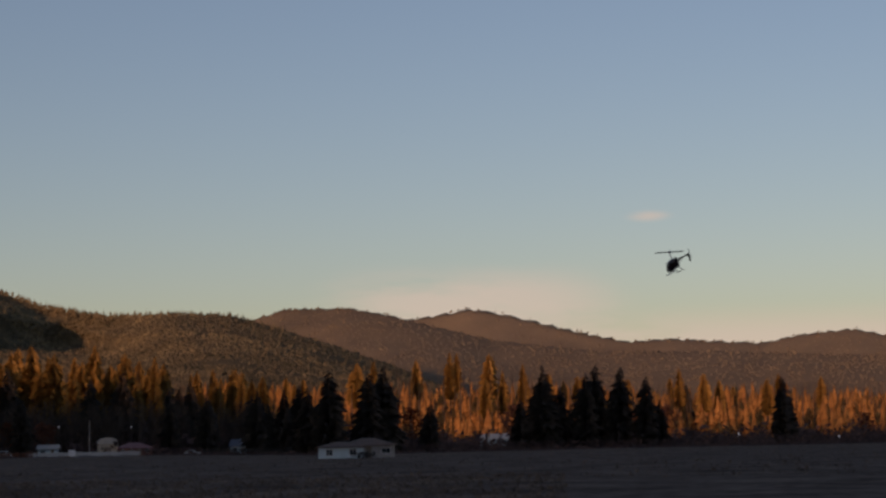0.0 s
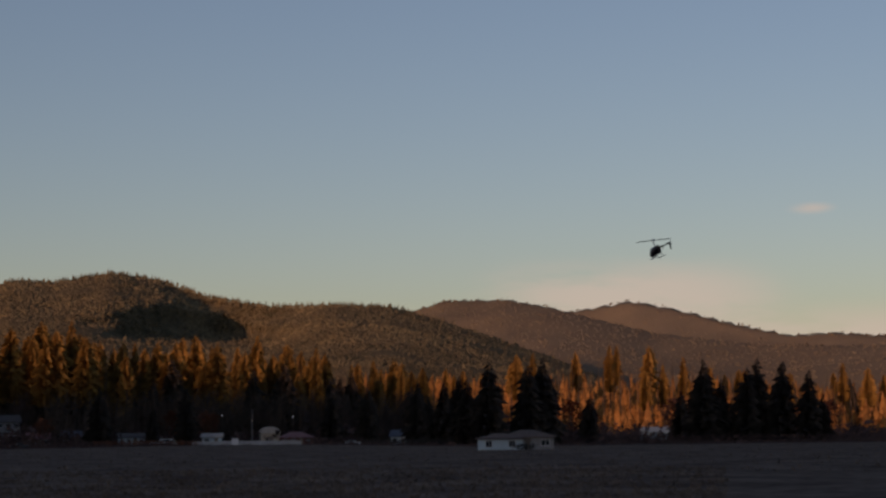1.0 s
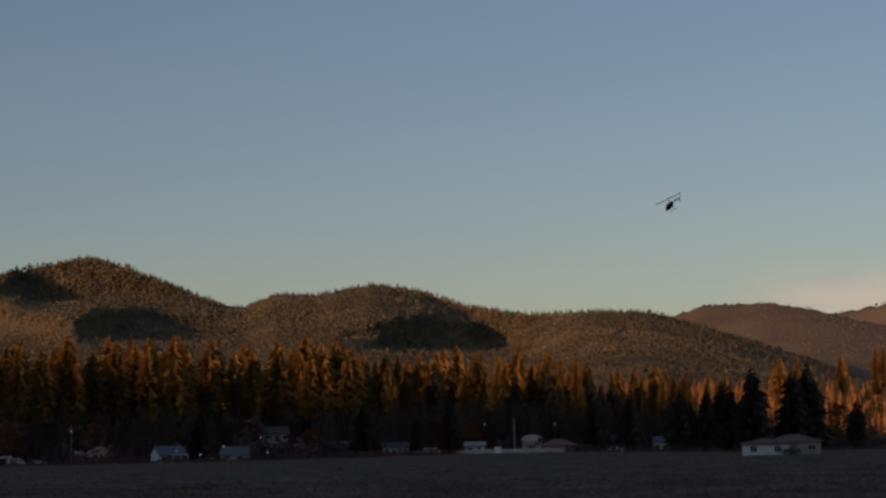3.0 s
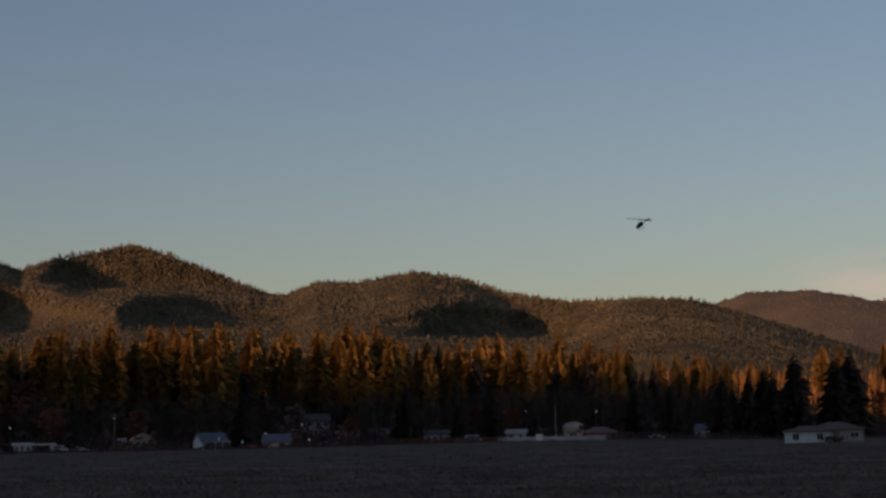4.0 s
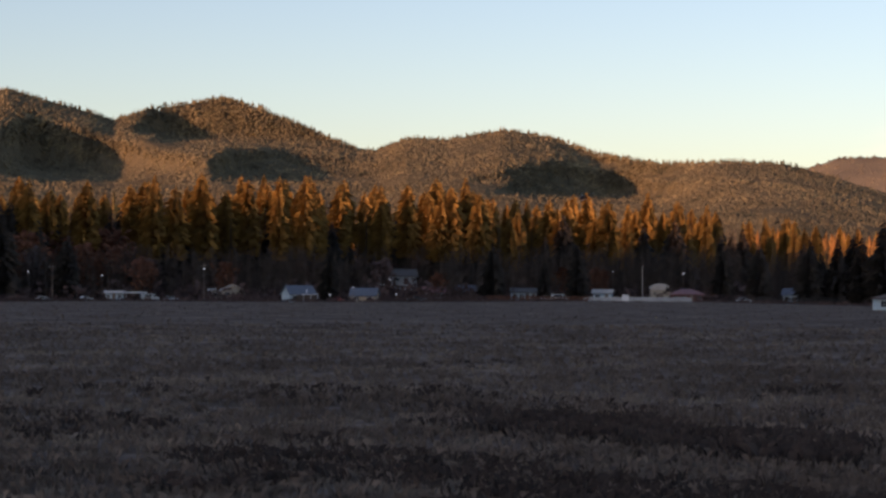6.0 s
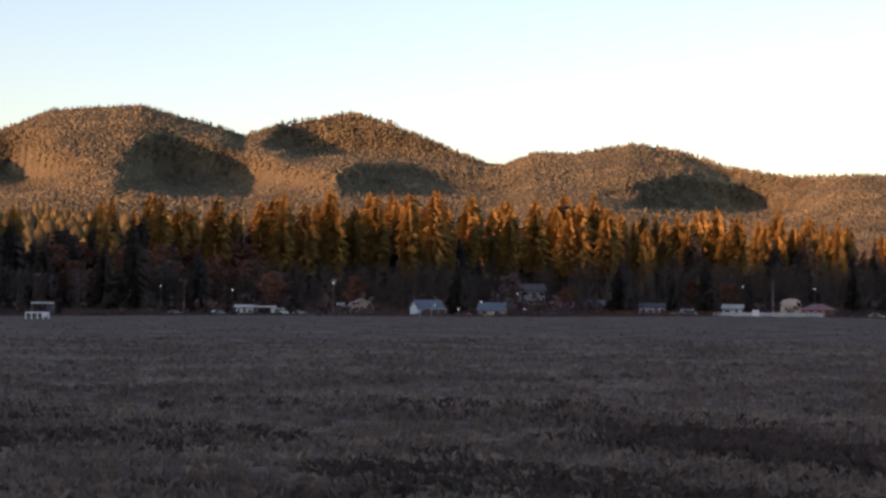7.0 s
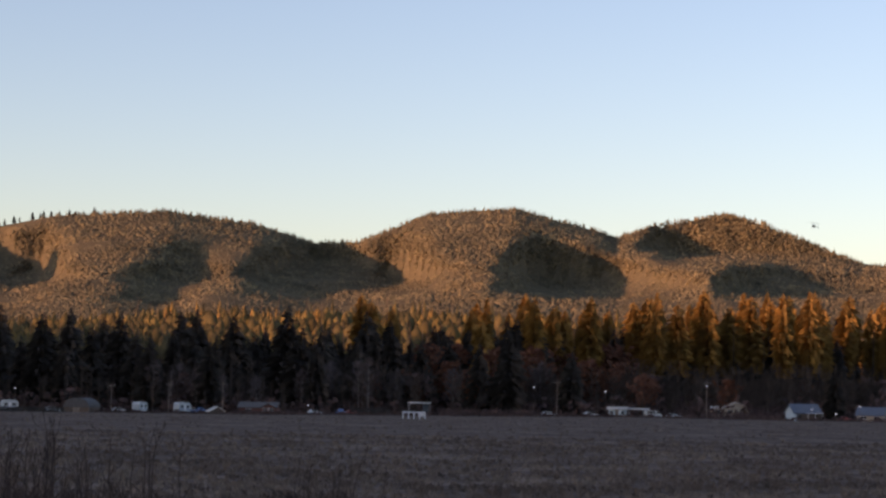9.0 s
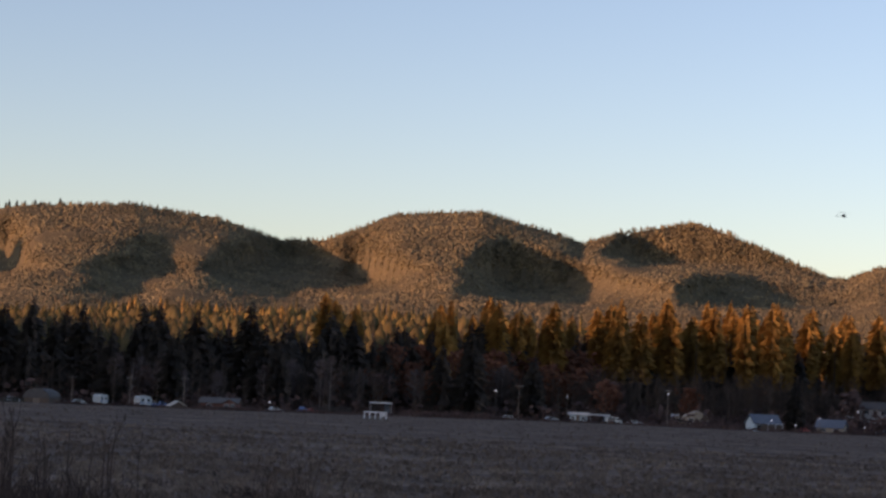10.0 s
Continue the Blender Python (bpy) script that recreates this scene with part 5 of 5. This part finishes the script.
# ---- the model helicopter ----
def model_helicopter():
    """A model helicopter with a 1.4 m rotor; its nose points along +Y."""
    ob = tagged(new("model_helicopter"), "dark model helicopter with two-blade rotor in flight", "helicopter")
    bm = lathe(bmesh.new(), [(-0.22, 0.035, 0.03), (-0.14, 0.075, 0.015), (0.0, 0.105, 0.0), (0.12, 0.115, -0.02), (0.24, 0.09, -0.045), (0.33, 0.045, -0.065), (0.36, 0.012, -0.07)], 16, "Y", (0.8, 1.15))
    shell = part("canopy", bm, CANOPY, ob, "glossy black canopy", smooth=True)
    part("windscreen", box(bmesh.new(), -0.05, 0.05, 0.13, 0.24, 0.055, 0.085, 0.01), GLASS, shell)
    part("main_frame", box(bmesh.new(), -0.035, 0.035, -0.2, 0.12, -0.12, 0.1, 0.008), CARBON, ob)
    part("mast", tube(bmesh.new(), (0, 0, 0.05), (0, 0, 0.29), 0.014, 0.01, 8), STEEL, ob)
    part("tail_boom", tube(bmesh.new(), (0, -0.15, 0.02), (0, -0.8, 0.03), 0.018, 0.014, 8), CARBON, ob)
    for s in (-1, 1):
        part("boom_brace", tube(bmesh.new(), (s * 0.04, -0.1, -0.1), (s * 0.008, -0.5, 0.02), 0.004, 0.004), CARBON, ob)
    fin = bmesh.new()
    box(fin, -0.004, 0.004, -0.82, -0.76, -0.15, 0.04, 0.002)
    part("tail_fin", fin, CARBON, ob)
    part("stabiliser", box(bmesh.new(), -0.12, 0.12, -0.58, -0.51, 0.02, 0.028, 0.002), CARBON, ob)
    for s in (-1, 1):
        skid = bmesh.new()
        tube(skid, (s * 0.13, -0.2, -0.2), (s * 0.13, 0.2, -0.2), 0.009, 0.009)
        tube(skid, (s * 0.13, 0.2, -0.2), (s * 0.13, 0.26, -0.18), 0.009, 0.006)
        rail = part("skid", skid, PAINT_WHITE, ob)
        for y in (-0.1, 0.12):
            part("skid_strut", tube(bmesh.new(), (s * 0.03, y, -0.1), (s * 0.13, y, -0.2), 0.008, 0.007), PAINT_WHITE, rail)
    rotor = part("main_rotor", lathe(bmesh.new(), [(-0.03, 0.02, 0), (-0.01, 0.035, 0), (0.02, 0.03, 0), (0.035, 0.012, 0)], 10), STEEL, ob)
    rotor.location = (0, 0, 0.28)
    for s in (-1, 1):
        part("rotor_grip", box(bmesh.new(), min(0.02 * s, 0.1 * s), max(0.02 * s, 0.1 * s), -0.014, 0.014, -0.012, 0.012, 0.003), STEEL, rotor)
        part("rotor_blade", box(bmesh.new(), min(0.1 * s, 0.70 * s), max(0.1 * s, 0.70 * s), -0.032, 0.032, -0.005, 0.005, 0.002), CARBON, rotor)
    tail = part("tail_rotor", lathe(bmesh.new(), [(-0.01, 0.012, 0), (0.01, 0.012, 0)], 8), STEEL, ob)
    tail.location = (0.03, -0.8, 0.03)
    part("tail_blade", box(bmesh.new(), -0.004, 0.004, -0.014, 0.014, -0.1, 0.1, 0.002), PAINT_WHITE, tail)
    return ob, rotor, tail


heli, rotor, tail_rotor = model_helicopter()
# seconds, azimuth, elevation, distance, nose's turn to the left of the line of sight, nose down, lean to the right
FLIGHT = [
    (0, 25.43, 5.22, 43.2, 26, 9, -14), (0.5, 23.11, 5.18, 46.8, 25, 9, -12), (1, 20.06, 5.53, 51.6, 28, 8, -12), (1.5, 17.37, 6.22, 60, 26, 9, 4),
    (2, 15.4, 6.7, 64.8, 28, 8, 7), (2.5, 13.82, 7.17, 69.6, 28, 11, -8), (2.7, 13.3, 7.22, 72, 30, 12, -6), (3.25, 12.2, 6.95, 82.8, 30, 15, -2),
    (3.8, 10.98, 6.45, 92.4, 34, 13, 2), (4, 10.54, 6.23, 96, 35, 13, 4), (4.5, 9.77, 5.45, 104.4, 38, 17, 2), (5, 9.05, 4.55, 112.8, 40, 19, -8),
    (5.2, 8.73, 4.16, 116.4, 40, 21, -10), (5.75, 6.95, 3.15, 128.4, 48, 16, -12), (6.3, 4.93, 2.78, 141.6, 60, 8, -16), (7, 1.65, 3.05, 158.4, 75, 0, -12),
    (7.5, -0.42, 3.68, 168, 88, -8, -8), (8, -1.75, 4.35, 176.4, 100, -10, -4), (8.5, -2.25, 5, 183.6, 120, -8, 0), (9, -2.24, 5.51, 189.6, 150, -4, 2),
    (9.5, -1.45, 5.95, 192, 190, 0, 2), (10, -0.38, 6.21, 189.6, 230, 4, 0)]
# The rotor's stand at some moments: seconds, degrees in plan from square to the line of sight
ROTOR = [(0.0, 62), (0.5, 58), (1.0, 50), (1.5, 12), (2.0, 40), (2.5, 38), (2.7, 70), (3.8, 25), (4.0, 25), (4.5, 35), (5.0, 55), (5.2, 60), (6.3, 30), (7.5, 20), (9.0, 30), (10.0, 15)]


def motions():
    """Keys all that moves: the helicopter along its flight, its rotors in its own space."""
    rows = []
    for t, az, el, d, turn, down, lean in FLIGHT:
        p = EYE + at(az, d * math.cos(radians(el)), d * math.sin(radians(el)))
        rows.append((t, Matrix.Translation(p) @ pose(0, 0, 0, 0, 0, -az + turn) @ pose(0, 0, 0, -down) @ pose(0, 0, 0, 0, lean)))
    walk(heli, rows)
    # The blades turn fast; each stretch ends at the stand given above
    spin, turned = [], 0.0
    for (t0, a0), (t1, a1) in zip(ROTOR, ROTOR[1:]):
        y0, y1 = (float(np.interp(t, [r[0] for r in FLIGHT], [r[4] for r in FLIGHT])) for t in (t0, t1))
        steps = max(2, round((t1 - t0) * 20))
        whole = (a1 - y1) - (a0 - y0)
        whole += 180 * round((steps * 75 - whole) / 180)
        start = a0 - y0 if not spin else turned
        spin += [(t0 + (t1 - t0) * k / steps, start + whole * k / steps) for k in range(steps)]
        turned = start + whole
    spin.append((10.0, turned))
    walk(rotor, [(t, pose(0, 0, 0.28, 0, 0, a)) for t, a in spin])
    steps = 150
    walk(tail_rotor, [(10 * k / steps, pose(0.03, -0.8, 0.03, 85 * k)) for k in range(steps + 1)])


motions()
